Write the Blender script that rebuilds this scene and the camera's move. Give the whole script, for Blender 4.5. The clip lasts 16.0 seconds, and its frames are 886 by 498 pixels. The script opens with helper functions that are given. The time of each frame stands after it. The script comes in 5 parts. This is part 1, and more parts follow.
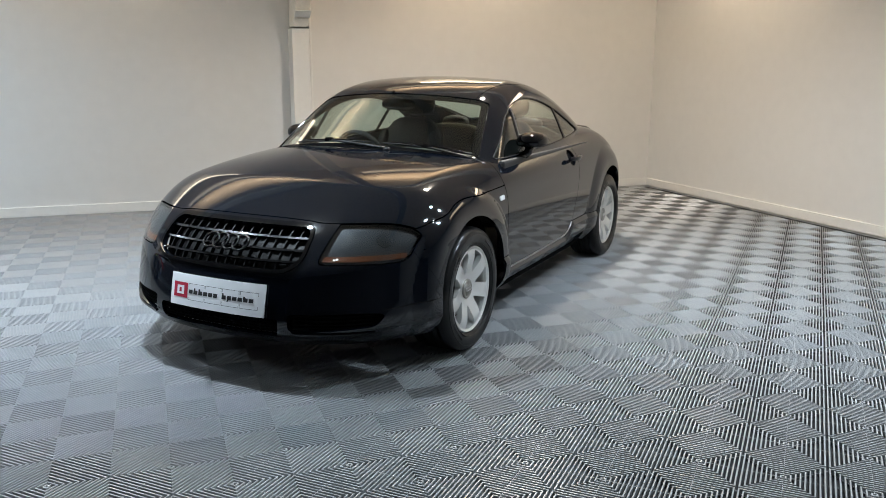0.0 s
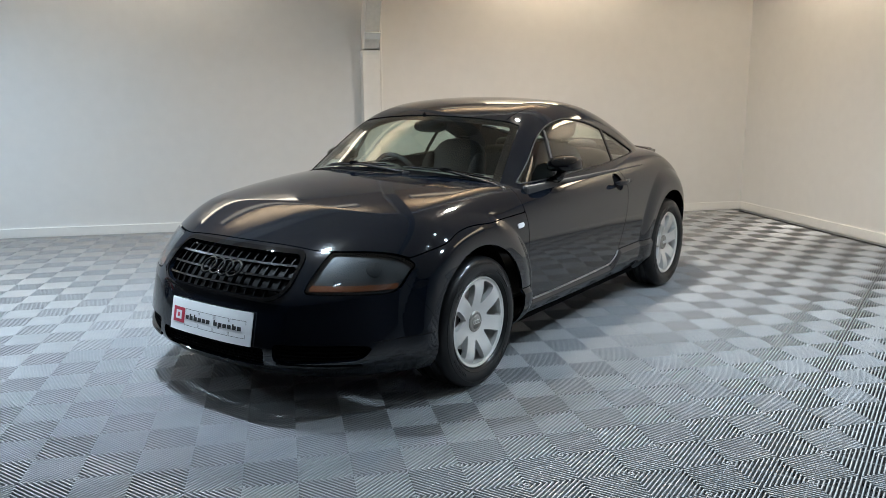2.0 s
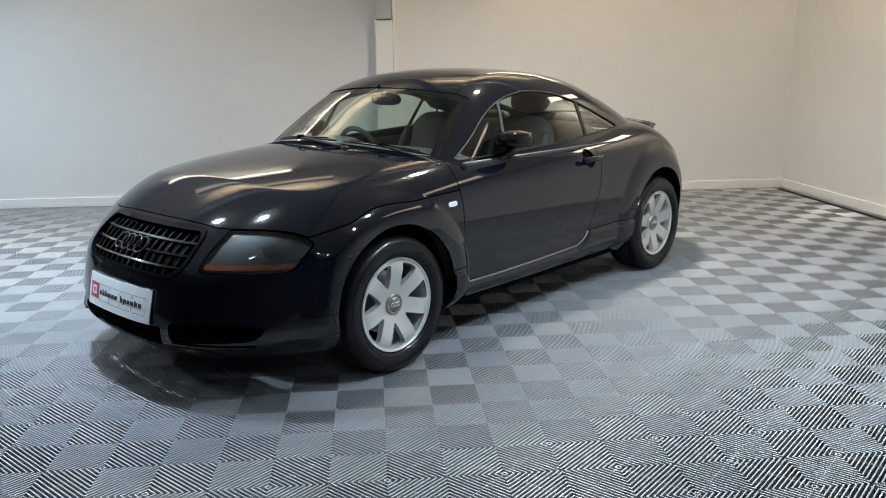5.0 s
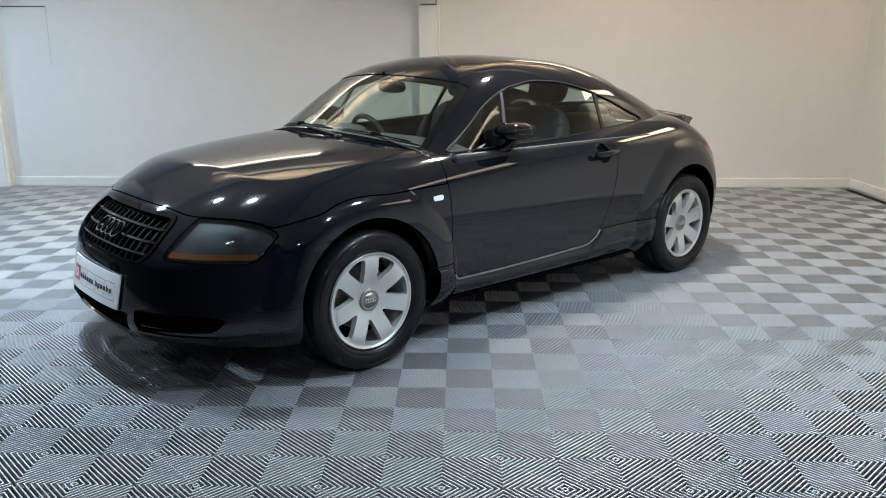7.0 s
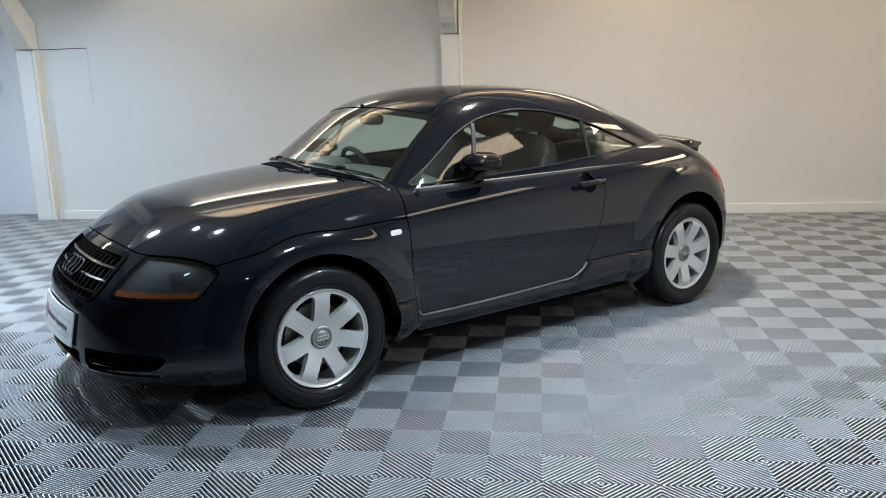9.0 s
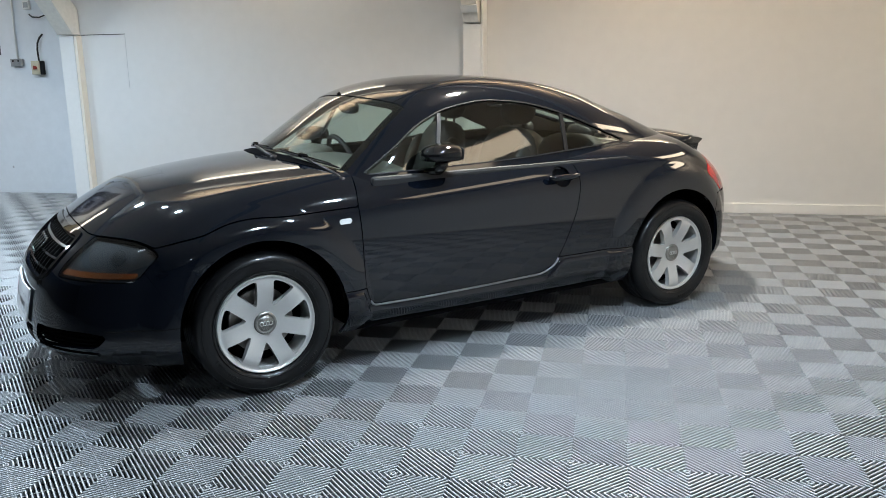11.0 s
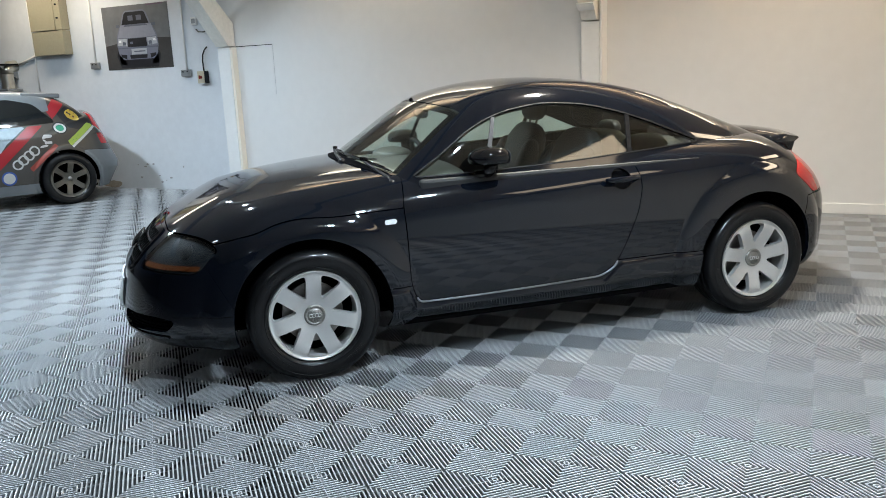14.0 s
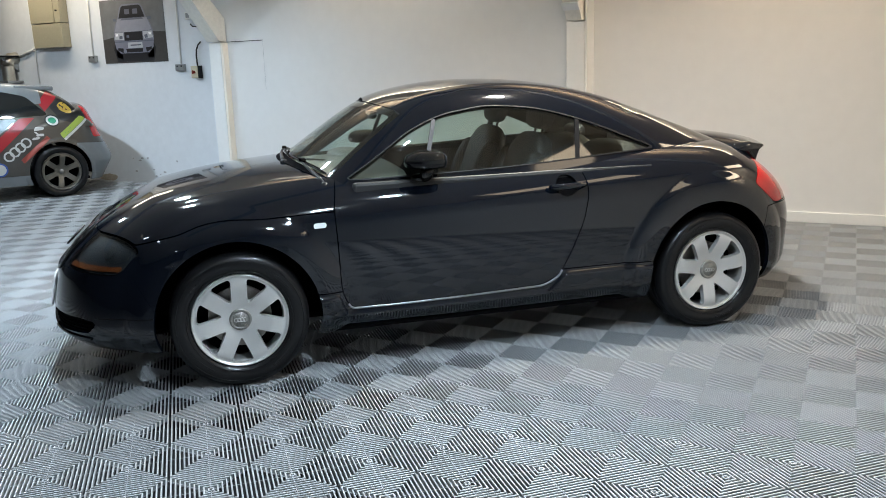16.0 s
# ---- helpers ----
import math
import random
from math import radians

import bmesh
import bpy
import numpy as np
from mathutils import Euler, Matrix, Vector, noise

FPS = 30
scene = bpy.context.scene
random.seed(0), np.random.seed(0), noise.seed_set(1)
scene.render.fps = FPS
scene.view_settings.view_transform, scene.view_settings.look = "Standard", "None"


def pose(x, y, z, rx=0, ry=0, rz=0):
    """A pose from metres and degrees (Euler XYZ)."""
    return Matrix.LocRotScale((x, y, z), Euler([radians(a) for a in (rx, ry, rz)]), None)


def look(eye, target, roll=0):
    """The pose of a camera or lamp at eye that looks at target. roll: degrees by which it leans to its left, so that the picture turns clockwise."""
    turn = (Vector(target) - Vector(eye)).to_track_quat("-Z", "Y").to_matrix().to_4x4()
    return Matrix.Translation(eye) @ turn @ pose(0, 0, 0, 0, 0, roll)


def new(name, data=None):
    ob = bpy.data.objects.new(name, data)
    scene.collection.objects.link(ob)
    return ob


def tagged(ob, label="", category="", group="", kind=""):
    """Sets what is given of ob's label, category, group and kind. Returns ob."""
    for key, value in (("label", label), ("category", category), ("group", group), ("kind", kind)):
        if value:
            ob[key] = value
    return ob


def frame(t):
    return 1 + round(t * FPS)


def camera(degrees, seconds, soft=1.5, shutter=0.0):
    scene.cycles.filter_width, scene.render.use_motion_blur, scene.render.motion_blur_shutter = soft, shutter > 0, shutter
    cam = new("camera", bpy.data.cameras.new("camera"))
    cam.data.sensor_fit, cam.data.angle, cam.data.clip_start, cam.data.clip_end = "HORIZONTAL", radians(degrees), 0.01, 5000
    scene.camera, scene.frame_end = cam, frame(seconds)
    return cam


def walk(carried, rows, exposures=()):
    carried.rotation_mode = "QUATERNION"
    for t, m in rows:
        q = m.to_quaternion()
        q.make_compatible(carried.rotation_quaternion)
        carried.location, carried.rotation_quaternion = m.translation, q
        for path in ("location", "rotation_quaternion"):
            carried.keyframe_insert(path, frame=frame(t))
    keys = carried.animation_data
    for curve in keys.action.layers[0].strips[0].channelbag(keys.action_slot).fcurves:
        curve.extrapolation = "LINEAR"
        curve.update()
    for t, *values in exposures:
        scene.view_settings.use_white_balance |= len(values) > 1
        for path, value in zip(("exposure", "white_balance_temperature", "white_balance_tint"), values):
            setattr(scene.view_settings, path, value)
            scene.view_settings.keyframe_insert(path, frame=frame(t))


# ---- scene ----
cam = camera(58.3, 16.0, soft=0.8)
PATH = [
    (0, (-1.494, -3.564, 1.365), (-0.816, -1.732, 0.936), 0.2),
    (0.5, (-1.381, -3.512, 1.365), (-0.775, -1.652, 0.949), 0.0),
    (1, (-1.257, -3.448, 1.368), (-0.725, -1.562, 0.968), -0.2),
    (1.5, (-1.1, -3.457, 1.363), (-0.642, -1.548, 0.983), -0.6),
    (2, (-0.906, -3.521, 1.375), (-0.518, -1.597, 0.992), -0.5),
    (2.5, (-0.768, -3.512, 1.364), (-0.408, -1.587, 0.958), -0.2),
    (3, (-0.652, -3.453, 1.358), (-0.321, -1.525, 0.94), 0.6),
    (3.5, (-0.532, -3.377, 1.359), (-0.24, -1.443, 0.94), 0.1),
    (4, (-0.427, -3.358, 1.361), (-0.165, -1.421, 0.937), -0.7),
    (4.5, (-0.258, -3.421, 1.369), (-0.049, -1.48, 0.934), -0.9),
    (5, (-0.113, -3.457, 1.364), (0.055, -1.515, 0.916), -0.8),
    (5.2, (-0.07, -3.468, 1.368), (0.079, -1.526, 0.914), -0.5),
    (7.3, (0.454, -3.301, 1.364), (0.379, -1.36, 0.885), -0.2),
    (7.5, (0.523, -3.326, 1.357), (0.426, -1.385, 0.885), -0.3),
    (8, (0.66, -3.356, 1.359), (0.509, -1.416, 0.896), -0.7),
    (8.5, (0.779, -3.284, 1.358), (0.582, -1.344, 0.912), -1.5),
    (9, (0.893, -3.166, 1.379), (0.652, -1.224, 0.965), -1.7),
    (9.2, (0.944, -3.134, 1.377), (0.684, -1.192, 0.976), -1.9),
    (11.3, (1.487, -3.043, 1.362), (1.047, -1.143, 0.918), -0.6),
    (11.5, (1.525, -3.043, 1.384), (1.069, -1.149, 0.933), -0.5),
    (12, (1.61, -2.96, 1.393), (1.096, -1.083, 0.932), -0.3),
    (12.5, (1.705, -2.954, 1.389), (1.104, -1.104, 0.923), -0.4),
    (13, (1.863, -2.968, 1.389), (1.118, -1.168, 0.939), -0.8),
    (13.5, (1.997, -2.999, 1.389), (1.174, -1.229, 0.955), -1.8),
    (14, (2.067, -2.958, 1.394), (1.224, -1.196, 0.964), -2.6),
    (14.5, (2.13, -2.855, 1.395), (1.285, -1.096, 0.957), -2.4),
    (15, (2.203, -2.748, 1.393), (1.351, -0.993, 0.954), -2.1),
    (15.5, (2.27, -2.693, 1.395), (1.403, -0.944, 0.958), -1.8),
    (16, (2.4, -2.665, 1.394), (1.505, -0.929, 0.96), -1.7),
]
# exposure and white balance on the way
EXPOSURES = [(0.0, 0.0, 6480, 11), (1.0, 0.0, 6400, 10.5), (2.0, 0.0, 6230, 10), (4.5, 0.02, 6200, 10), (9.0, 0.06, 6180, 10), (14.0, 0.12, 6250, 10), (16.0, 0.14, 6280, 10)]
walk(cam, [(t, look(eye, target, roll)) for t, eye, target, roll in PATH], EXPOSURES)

# ---- world and lights ----
world = bpy.data.worlds.new("world")
scene.world = world
world.use_nodes = True
world.node_tree.nodes["Background"].inputs[0].default_value = (0.5, 0.55, 0.6, 1)
world.node_tree.nodes["Background"].inputs[1].default_value = 0.01

WARM, COOL, NEUTRAL, SOFT = (1.0, 0.80, 0.56), (0.78, 0.93, 1.05), (1.0, 0.87, 0.68), (1.0, 0.93, 0.82)
# ceiling lights: centre, length, width, turn about z, watts, colour, beam in degrees
BATTENS = [
    ((-1.58, 0.64, 2.93), 0.11, 0.08, 0, 62, COOL, 105),
    ((-2.40, 1.50, 2.93), 0.11, 0.08, 0, 34, COOL, 105),
    ((1.14, 1.66, 2.93), 0.16, 0.09, 0, 96, SOFT, 150),
    ((0.05, -1.05, 2.93), 0.13, 0.08, 0, 5, COOL, 105),
    ((1.60, -0.10, 2.93), 0.14, 0.08, 0, 28, COOL, 100),
    ((1.80, -1.15, 2.93), 0.16, 0.09, 45, 54, COOL, 140),
    ((-1.80, -1.90, 2.93), 0.24, 0.09, 0, 3, COOL, 105),
    # next two are added fills that brighten the north and north-west walls
    ((-3.90, 2.80, 2.93), 0.24, 0.09, 0, 47, COOL, 145),
    ((-6.60, 2.40, 2.93), 0.24, 0.09, 0, 84, COOL, 165),
    # weak added fill at the unseen south end
    ((1.20, -5.00, 2.93), 0.24, 0.09, 0, 14, COOL, 160),
    ((2.05, 4.80, 2.86), 1.7, 0.20, 0, 13, WARM, 180),
    ((-2.30, 4.80, 2.86), 2.2, 0.30, 0, 9, NEUTRAL, 180),
    ((3.45, 0.45, 2.93), 1.6, 0.44, 90, 6, WARM, 180),
    ((4.10, 3.20, 2.93), 1.6, 0.36, 90, 16, WARM, 180),
    # strip added to brighten the far end of the old wall
    ((-7.60, 4.80, 2.93), 2.6, 0.16, 0, 22, NEUTRAL, 180),
    ((-1.55, 3.15, 2.66), 2.1, 0.16, 0, 1.0, NEUTRAL, 180),
    ((1.25, 3.50, 2.66), 2.0, 0.16, 0, 1.0, WARM, 180),
]

# ---- materials ----
MATS = {}


def mat(name, color, rough=0.5, metal=0.0, coat=0.0, coat_rough=0.03, spec=0.5, vary=0.0, scale=8.0, rough_vary=0.0, bump=0.0, bump_scale=60.0, emit=0.0, island=0.0, coat_ior=1.5):
    """A procedural surface: colour broken up at two scales, gloss variation and fine relief."""
    if name in MATS:
        return MATS[name]
    m = bpy.data.materials.new(name)
    m.use_nodes = True
    nt = m.node_tree
    b = nt.nodes["Principled BSDF"]
    b.inputs["Base Color"].default_value = (*color, 1)
    b.inputs["Roughness"].default_value = rough
    b.inputs["Metallic"].default_value = metal
    b.inputs["Coat Weight"].default_value = coat
    b.inputs["Coat Roughness"].default_value = coat_rough
    b.inputs["Specular IOR Level"].default_value = spec
    b.inputs["Coat IOR"].default_value = coat_ior
    if emit:
        b.inputs["Emission Color"].default_value = (*color, 1)
        b.inputs["Emission Strength"].default_value = emit
    co = nt.nodes.new("ShaderNodeTexCoord")
    if vary or rough_vary or island:
        big = nt.nodes.new("ShaderNodeTexNoise")
        big.inputs["Scale"].default_value = scale * 0.18
        big.inputs["Detail"].default_value = 5
        fine = nt.nodes.new("ShaderNodeTexNoise")
        fine.inputs["Scale"].default_value = scale * 4
        fine.inputs["Detail"].default_value = 6
        for n in (big, fine):
            nt.links.new(co.outputs["Object"], n.inputs["Vector"])
        add = nt.nodes.new("ShaderNodeMath")
        add.operation = "ADD"
        nt.links.new(big.outputs["Fac"], add.inputs[0])
        nt.links.new(fine.outputs["Fac"], add.inputs[1])
        last = add
        if island:
            info = nt.nodes.new("ShaderNodeObjectInfo")
            mul = nt.nodes.new("ShaderNodeMath")
            mul.operation = "MULTIPLY_ADD"
            mul.inputs[1].default_value = island / max(vary, 0.01)
            nt.links.new(info.outputs["Random"], mul.inputs[0])
            nt.links.new(add.outputs[0], mul.inputs[2])
            last = mul
        if vary:
            ramp = nt.nodes.new("ShaderNodeMapRange")
            ramp.inputs["From Min"].default_value, ramp.inputs["From Max"].default_value = 0.6, 1.4
            ramp.inputs["To Min"].default_value, ramp.inputs["To Max"].default_value = 1 - vary, 1 + vary
            nt.links.new(last.outputs[0], ramp.inputs["Value"])
            mix = nt.nodes.new("ShaderNodeVectorMath")
            mix.operation = "SCALE"
            mix.inputs[0].default_value = color
            nt.links.new(ramp.outputs["Result"], mix.inputs["Scale"])
            nt.links.new(mix.outputs["Vector"], b.inputs["Base Color"])
        if rough_vary:
            rr = nt.nodes.new("ShaderNodeMapRange")
            rr.inputs["From Min"].default_value, rr.inputs["From Max"].default_value = 0.6, 1.4
            rr.inputs["To Min"].default_value, rr.inputs["To Max"].default_value = rough - rough_vary, rough + rough_vary
            nt.links.new(add.outputs[0], rr.inputs["Value"])
            nt.links.new(rr.outputs["Result"], b.inputs["Roughness"])
    if bump:
        tex = nt.nodes.new("ShaderNodeTexNoise")
        tex.inputs["Scale"].default_value = bump_scale
        tex.inputs["Detail"].default_value = 4
        nt.links.new(co.outputs["Object"], tex.inputs["Vector"])
        bp = nt.nodes.new("ShaderNodeBump")
        bp.inputs["Strength"].default_value = bump
        bp.inputs["Distance"].default_value = 0.004
        nt.links.new(tex.outputs["Fac"], bp.inputs["Height"])
        nt.links.new(bp.outputs["Normal"], b.inputs["Normal"])
    MATS[name] = m
    return m


def glass(name, tint, rough=0.0, base=0.07):
    """A thin pane: clear tint, with a gloss that grows towards grazing angles."""
    if name in MATS:
        return MATS[name]
    m = bpy.data.materials.new(name)
    m.use_nodes = True
    nt = m.node_tree
    nt.nodes.remove(nt.nodes["Principled BSDF"])
    t = nt.nodes.new("ShaderNodeBsdfTransparent")
    t.inputs["Color"].default_value = (*tint, 1)
    g = nt.nodes.new("ShaderNodeBsdfGlossy")
    g.inputs["Roughness"].default_value = rough
    lw = nt.nodes.new("ShaderNodeLayerWeight")
    lw.inputs["Blend"].default_value = 0.5
    pw = nt.nodes.new("ShaderNodeMath")
    pw.operation = "POWER"
    pw.inputs[1].default_value = 4.2
    fr = nt.nodes.new("ShaderNodeMath")
    fr.operation = "MULTIPLY_ADD"
    fr.inputs[1].default_value, fr.inputs[2].default_value = 0.92, base
    nt.links.new(lw.outputs["Facing"], pw.inputs[0])
    nt.links.new(pw.outputs[0], fr.inputs[0])
    mx = nt.nodes.new("ShaderNodeMixShader")
    nt.links.new(fr.outputs[0], mx.inputs[0])
    nt.links.new(t.outputs[0], mx.inputs[1])
    nt.links.new(g.outputs[0], mx.inputs[2])
    nt.links.new(mx.outputs[0], nt.nodes["Material Output"].inputs["Surface"])
    MATS[name] = m
    return m


wall_paint = mat("wall_paint", (0.74, 0.74, 0.73), 0.55, vary=0.03, scale=2.2, bump=0.09, bump_scale=45)
old_paint = mat("old_wall_paint", (0.72, 0.75, 0.78), 0.5, vary=0.05, scale=3.0, bump=0.22, bump_scale=22)
trim_paint = mat("trim_paint", (0.80, 0.80, 0.78), 0.35, vary=0.03, scale=6)
steel_paint = mat("steel_paint", (0.42, 0.42, 0.41), 0.5, vary=0.12, scale=7, bump=0.2)
# for the unseen closing walls, dark to hold down bounce and reflections
closing_wall_dark = mat("closing_wall_dark_paint", (0.10, 0.10, 0.105), 0.6, vary=0.08, scale=2.2, bump=0.09, bump_scale=45)
ceiling_paint = mat("ceiling_paint", (0.74, 0.63, 0.50), 0.7, vary=0.08, scale=2)
under_mat = mat("dark_subfloor", (0.004, 0.004, 0.0045), 0.8, vary=0.3, scale=4)
tile_mat = mat("grey_plastic_tile", (0.272, 0.285, 0.294), 0.32, spec=0.8, vary=0.10, scale=5, rough_vary=0.06, island=0.05)
paint = mat("black_car_paint", (0.0024, 0.0038, 0.0072), 0.3, coat=1.0, coat_rough=0.052, spec=0.0, coat_ior=1.62)
gloss_black = mat("gloss_black_trim", (0.003, 0.003, 0.0035), 0.4, coat=0.8, spec=0.0)
satin_black = mat("satin_black_plastic", (0.006, 0.006, 0.007), 0.42, spec=0.25, vary=0.15, scale=20, bump=0.1, bump_scale=200)
dull_black = mat("dull_black_liner", (0.003, 0.003, 0.0034), 0.9, spec=0.02, vary=0.2, scale=10)
rubber = mat("tyre_rubber", (0.006, 0.006, 0.0065), 0.42, spec=0.15, coat=0.42, coat_rough=0.13, vary=0.2, scale=14, rough_vary=0.1, bump=0.12, bump_scale=140)
alloy = mat("silver_alloy_paint", (0.66, 0.655, 0.64), 0.30, metal=0.6, coat=0.6, vary=0.03, scale=30)
cap_metal = mat("worn_cap_metal", (0.30, 0.29, 0.27), 0.36, metal=0.8, vary=0.35, scale=110, bump=1.0, bump_scale=110)
brake_metal = mat("brake_disc_metal", (0.34, 0.32, 0.30), 0.4, metal=0.8, vary=0.3, scale=30)
bright_trim = mat("satin_window_trim", (0.026, 0.026, 0.027), 0.6, metal=0.8)
bar_trim = mat("satin_bar_trim", (0.045, 0.045, 0.047), 0.55, metal=0.3, vary=0.1, scale=40)
leather = mat("dark_leather", (0.009, 0.0088, 0.0085), 0.6, vary=0.15, scale=20, bump=0.2, bump_scale=90)
interior_black = mat("interior_black", (0.010, 0.010, 0.011), 0.6, vary=0.15, scale=20, bump=0.2, bump_scale=120)
pale_lining = mat("pale_headlining", (0.30, 0.28, 0.25), 0.8, vary=0.06, scale=20)
pane_clear = glass("windscreen_glass", (0.76, 0.85, 0.80), 0.035, base=0.095)
pane_side = glass("side_window_glass", (0.77, 0.88, 0.83), 0.03, base=0.125)
lamp_glass = glass("smoked_lamp_glass", (0.68, 0.72, 0.74), 0.03, 0.085)
lamp_inner = mat("lamp_reflector_grey", (0.020, 0.023, 0.026), 0.45, metal=0.1, vary=0.2, scale=25)
lamp_lens = mat("lamp_projector_lens", (0.020, 0.022, 0.024), 0.4, spec=0.2)
amber = mat("amber_indicator", (0.17, 0.048, 0.012), 0.3, coat=0.6, vary=0.15, scale=60)
red_lamp = mat("red_lamp_plastic", (0.50, 0.006, 0.007), 0.2, coat=0.4, vary=0.1, scale=40)
clear_lens = mat("clear_repeater_lens", (0.75, 0.76, 0.76), 0.15, coat=1.0)
plate_white = mat("plate_white", (0.86, 0.87, 0.89), 0.25, coat=0.5)
plate_red = mat("plate_red", (0.42, 0.02, 0.05), 0.3)
ink = mat("printed_ink", (0.02, 0.02, 0.022), 0.4)
# silver put along the black sill to draw its highlight
sill_highlight = mat("sill_highlight_metal", (0.30, 0.31, 0.33), 0.28, metal=0.9, vary=0.1, scale=30)
# dash vinyl lightened to carry the windscreen's pale beige reflection
dash_reflection_grey = mat("dash_vinyl_with_reflection", (0.12, 0.115, 0.092), 0.55, vary=0.15, scale=20, bump=0.2, bump_scale=120)
dark_chrome = mat("dark_chrome_bar", (0.003, 0.003, 0.0035), 0.25, spec=0.12, coat=0.3, coat_rough=0.08)
grille_black = mat("grille_black_plastic", (0.003, 0.003, 0.0033), 0.5, spec=0.12)

# ---- geometry helpers ----


def link(name, verts, faces, material, parent=None, label="", normals=None, smooth=True):
    me = bpy.data.meshes.new(name)
    me.from_pydata([tuple(map(float, v)) for v in verts], [], [tuple(map(int, f)) for f in faces])
    me.materials.append(material)
    if smooth:
        me.shade_smooth()
        if normals is not None:
            me.normals_split_custom_set_from_vertices([tuple(map(float, n)) for n in normals])
    ob = new(name, me)
    ob.parent = parent
    if label:
        tagged(ob, label)
    return ob


def part(name, bm, material, parent=None, label="", smooth=False):
    """Links a bmesh as one mesh object under a thing or under a part."""
    me = bpy.data.meshes.new(name)
    bm.to_mesh(me)
    bm.free()
    me.materials.append(material)
    if smooth:
        me.shade_smooth()
    ob = new(name, me)
    ob.parent = parent
    if label:
        tagged(ob, label)
    return ob


def empty(name, m=None, label="", category="", group=""):
    ob = new(name)
    ob.empty_display_size = 0.1
    if m is not None:
        ob.matrix_basis = m
    return tagged(ob, label, category, group)


def box(lo, hi, bevel=0.0, seg=2, bm=None):
    bm = bm or bmesh.new()
    lo, hi = Vector(lo), Vector(hi)
    made = bmesh.ops.create_cube(bm, size=1)["verts"]
    for v in made:
        v.co = lo + Vector([(c + 0.5) * s for c, s in zip(v.co, hi - lo)])
    if bevel:
        edges = {e for v in made for e in v.link_edges}
        bmesh.ops.bevel(bm, geom=list(edges), offset=bevel, segments=seg, affect="EDGES", profile=0.5)
    return bm


def tube(points, radius, sides=10, bm=None, cap=True):
    """A round bar along points."""
    bm = bm or bmesh.new()
    pts = [Vector(p) for p in points]
    rings = []
    for i, p in enumerate(pts):
        d = (pts[min(i + 1, len(pts) - 1)] - pts[max(i - 1, 0)]).normalized()
        a = d.orthogonal().normalized() if not rings else (side - d * side.dot(d)).normalized()
        side = a
        b = d.cross(a)
        r = radius[i] if isinstance(radius, (list, tuple)) else radius
        rings.append([bm.verts.new(p + a * math.cos(2 * math.pi * k / sides) * r + b * math.sin(2 * math.pi * k / sides) * r) for k in range(sides)])
    for q, w in zip(rings, rings[1:]):
        for k in range(sides):
            bm.faces.new((q[k], q[(k + 1) % sides], w[(k + 1) % sides], w[k]))
    if cap:
        bm.faces.new(rings[0][::-1])
        bm.faces.new(rings[-1])
    return bm


def lathe(profile, axis="y", steps=64, bm=None):
    """Turns a profile of (radius, along) round an axis."""
    bm = bm or bmesh.new()
    rings = []
    for r, h in profile:
        ring = []
        for k in range(steps):
            a = 2 * math.pi * k / steps
            c, s = r * math.cos(a), r * math.sin(a)
            ring.append(bm.verts.new({"y": (c, h, s), "z": (c, s, h), "x": (h, c, s)}[axis]))
        rings.append(ring)
    for q, w in zip(rings, rings[1:]):
        for k in range(steps):
            bm.faces.new((q[k], q[(k + 1) % steps], w[(k + 1) % steps], w[k]))
    bmesh.ops.recalc_face_normals(bm, faces=bm.faces)
    return bm


def slab(outline, thick, axis="y", bevel=0.0, bm=None, base=0.0):
    """A flat plate: a 2D outline, extruded along the axis from base to base + thick."""
    bm = bm or bmesh.new()
    put = {"y": lambda u, v, w: (u, w, v), "z": lambda u, v, w: (u, v, w), "x": lambda u, v, w: (w, u, v)}[axis]
    a = [bm.verts.new(put(u, v, base)) for u, v in outline]
    b = [bm.verts.new(put(u, v, base + thick)) for u, v in outline]
    n = len(outline)
    faces = [bm.faces.new(a), bm.faces.new(b[::-1])]
    for k in range(n):
        faces.append(bm.faces.new((a[(k + 1) % n], a[k], b[k], b[(k + 1) % n])))
    bmesh.ops.recalc_face_normals(bm, faces=faces)
    if bevel:
        edges = {e for f in faces for e in f.edges}
        bmesh.ops.bevel(bm, geom=list(edges), offset=bevel, segments=2, affect="EDGES", profile=0.5)
    return bm


def cubic(xs, ys):
    """A natural cubic spline through the knots, as a function of arrays."""
    xs, ys = np.array(xs, float), np.array(ys, float)
    n, h = len(xs), np.diff(xs)
    a, r = np.eye(n), np.zeros(n)
    for i in range(1, n - 1):
        a[i, i - 1:i + 2] = h[i - 1], 2 * (h[i - 1] + h[i]), h[i]
        r[i] = 6 * ((ys[i + 1] - ys[i]) / h[i] - (ys[i] - ys[i - 1]) / h[i - 1])
    m = np.linalg.solve(a, r)

    def f(x):
        x = np.clip(x, xs[0], xs[-1])
        i = np.clip(np.searchsorted(xs, x) - 1, 0, n - 2)
        d0, d1, hh = x - xs[i], xs[i + 1] - x, h[i]
        return m[i] * d1 ** 3 / (6 * hh) + m[i + 1] * d0 ** 3 / (6 * hh) + (ys[i] / hh - m[i] * hh / 6) * d1 + (ys[i + 1] / hh - m[i + 1] * hh / 6) * d0

    return f


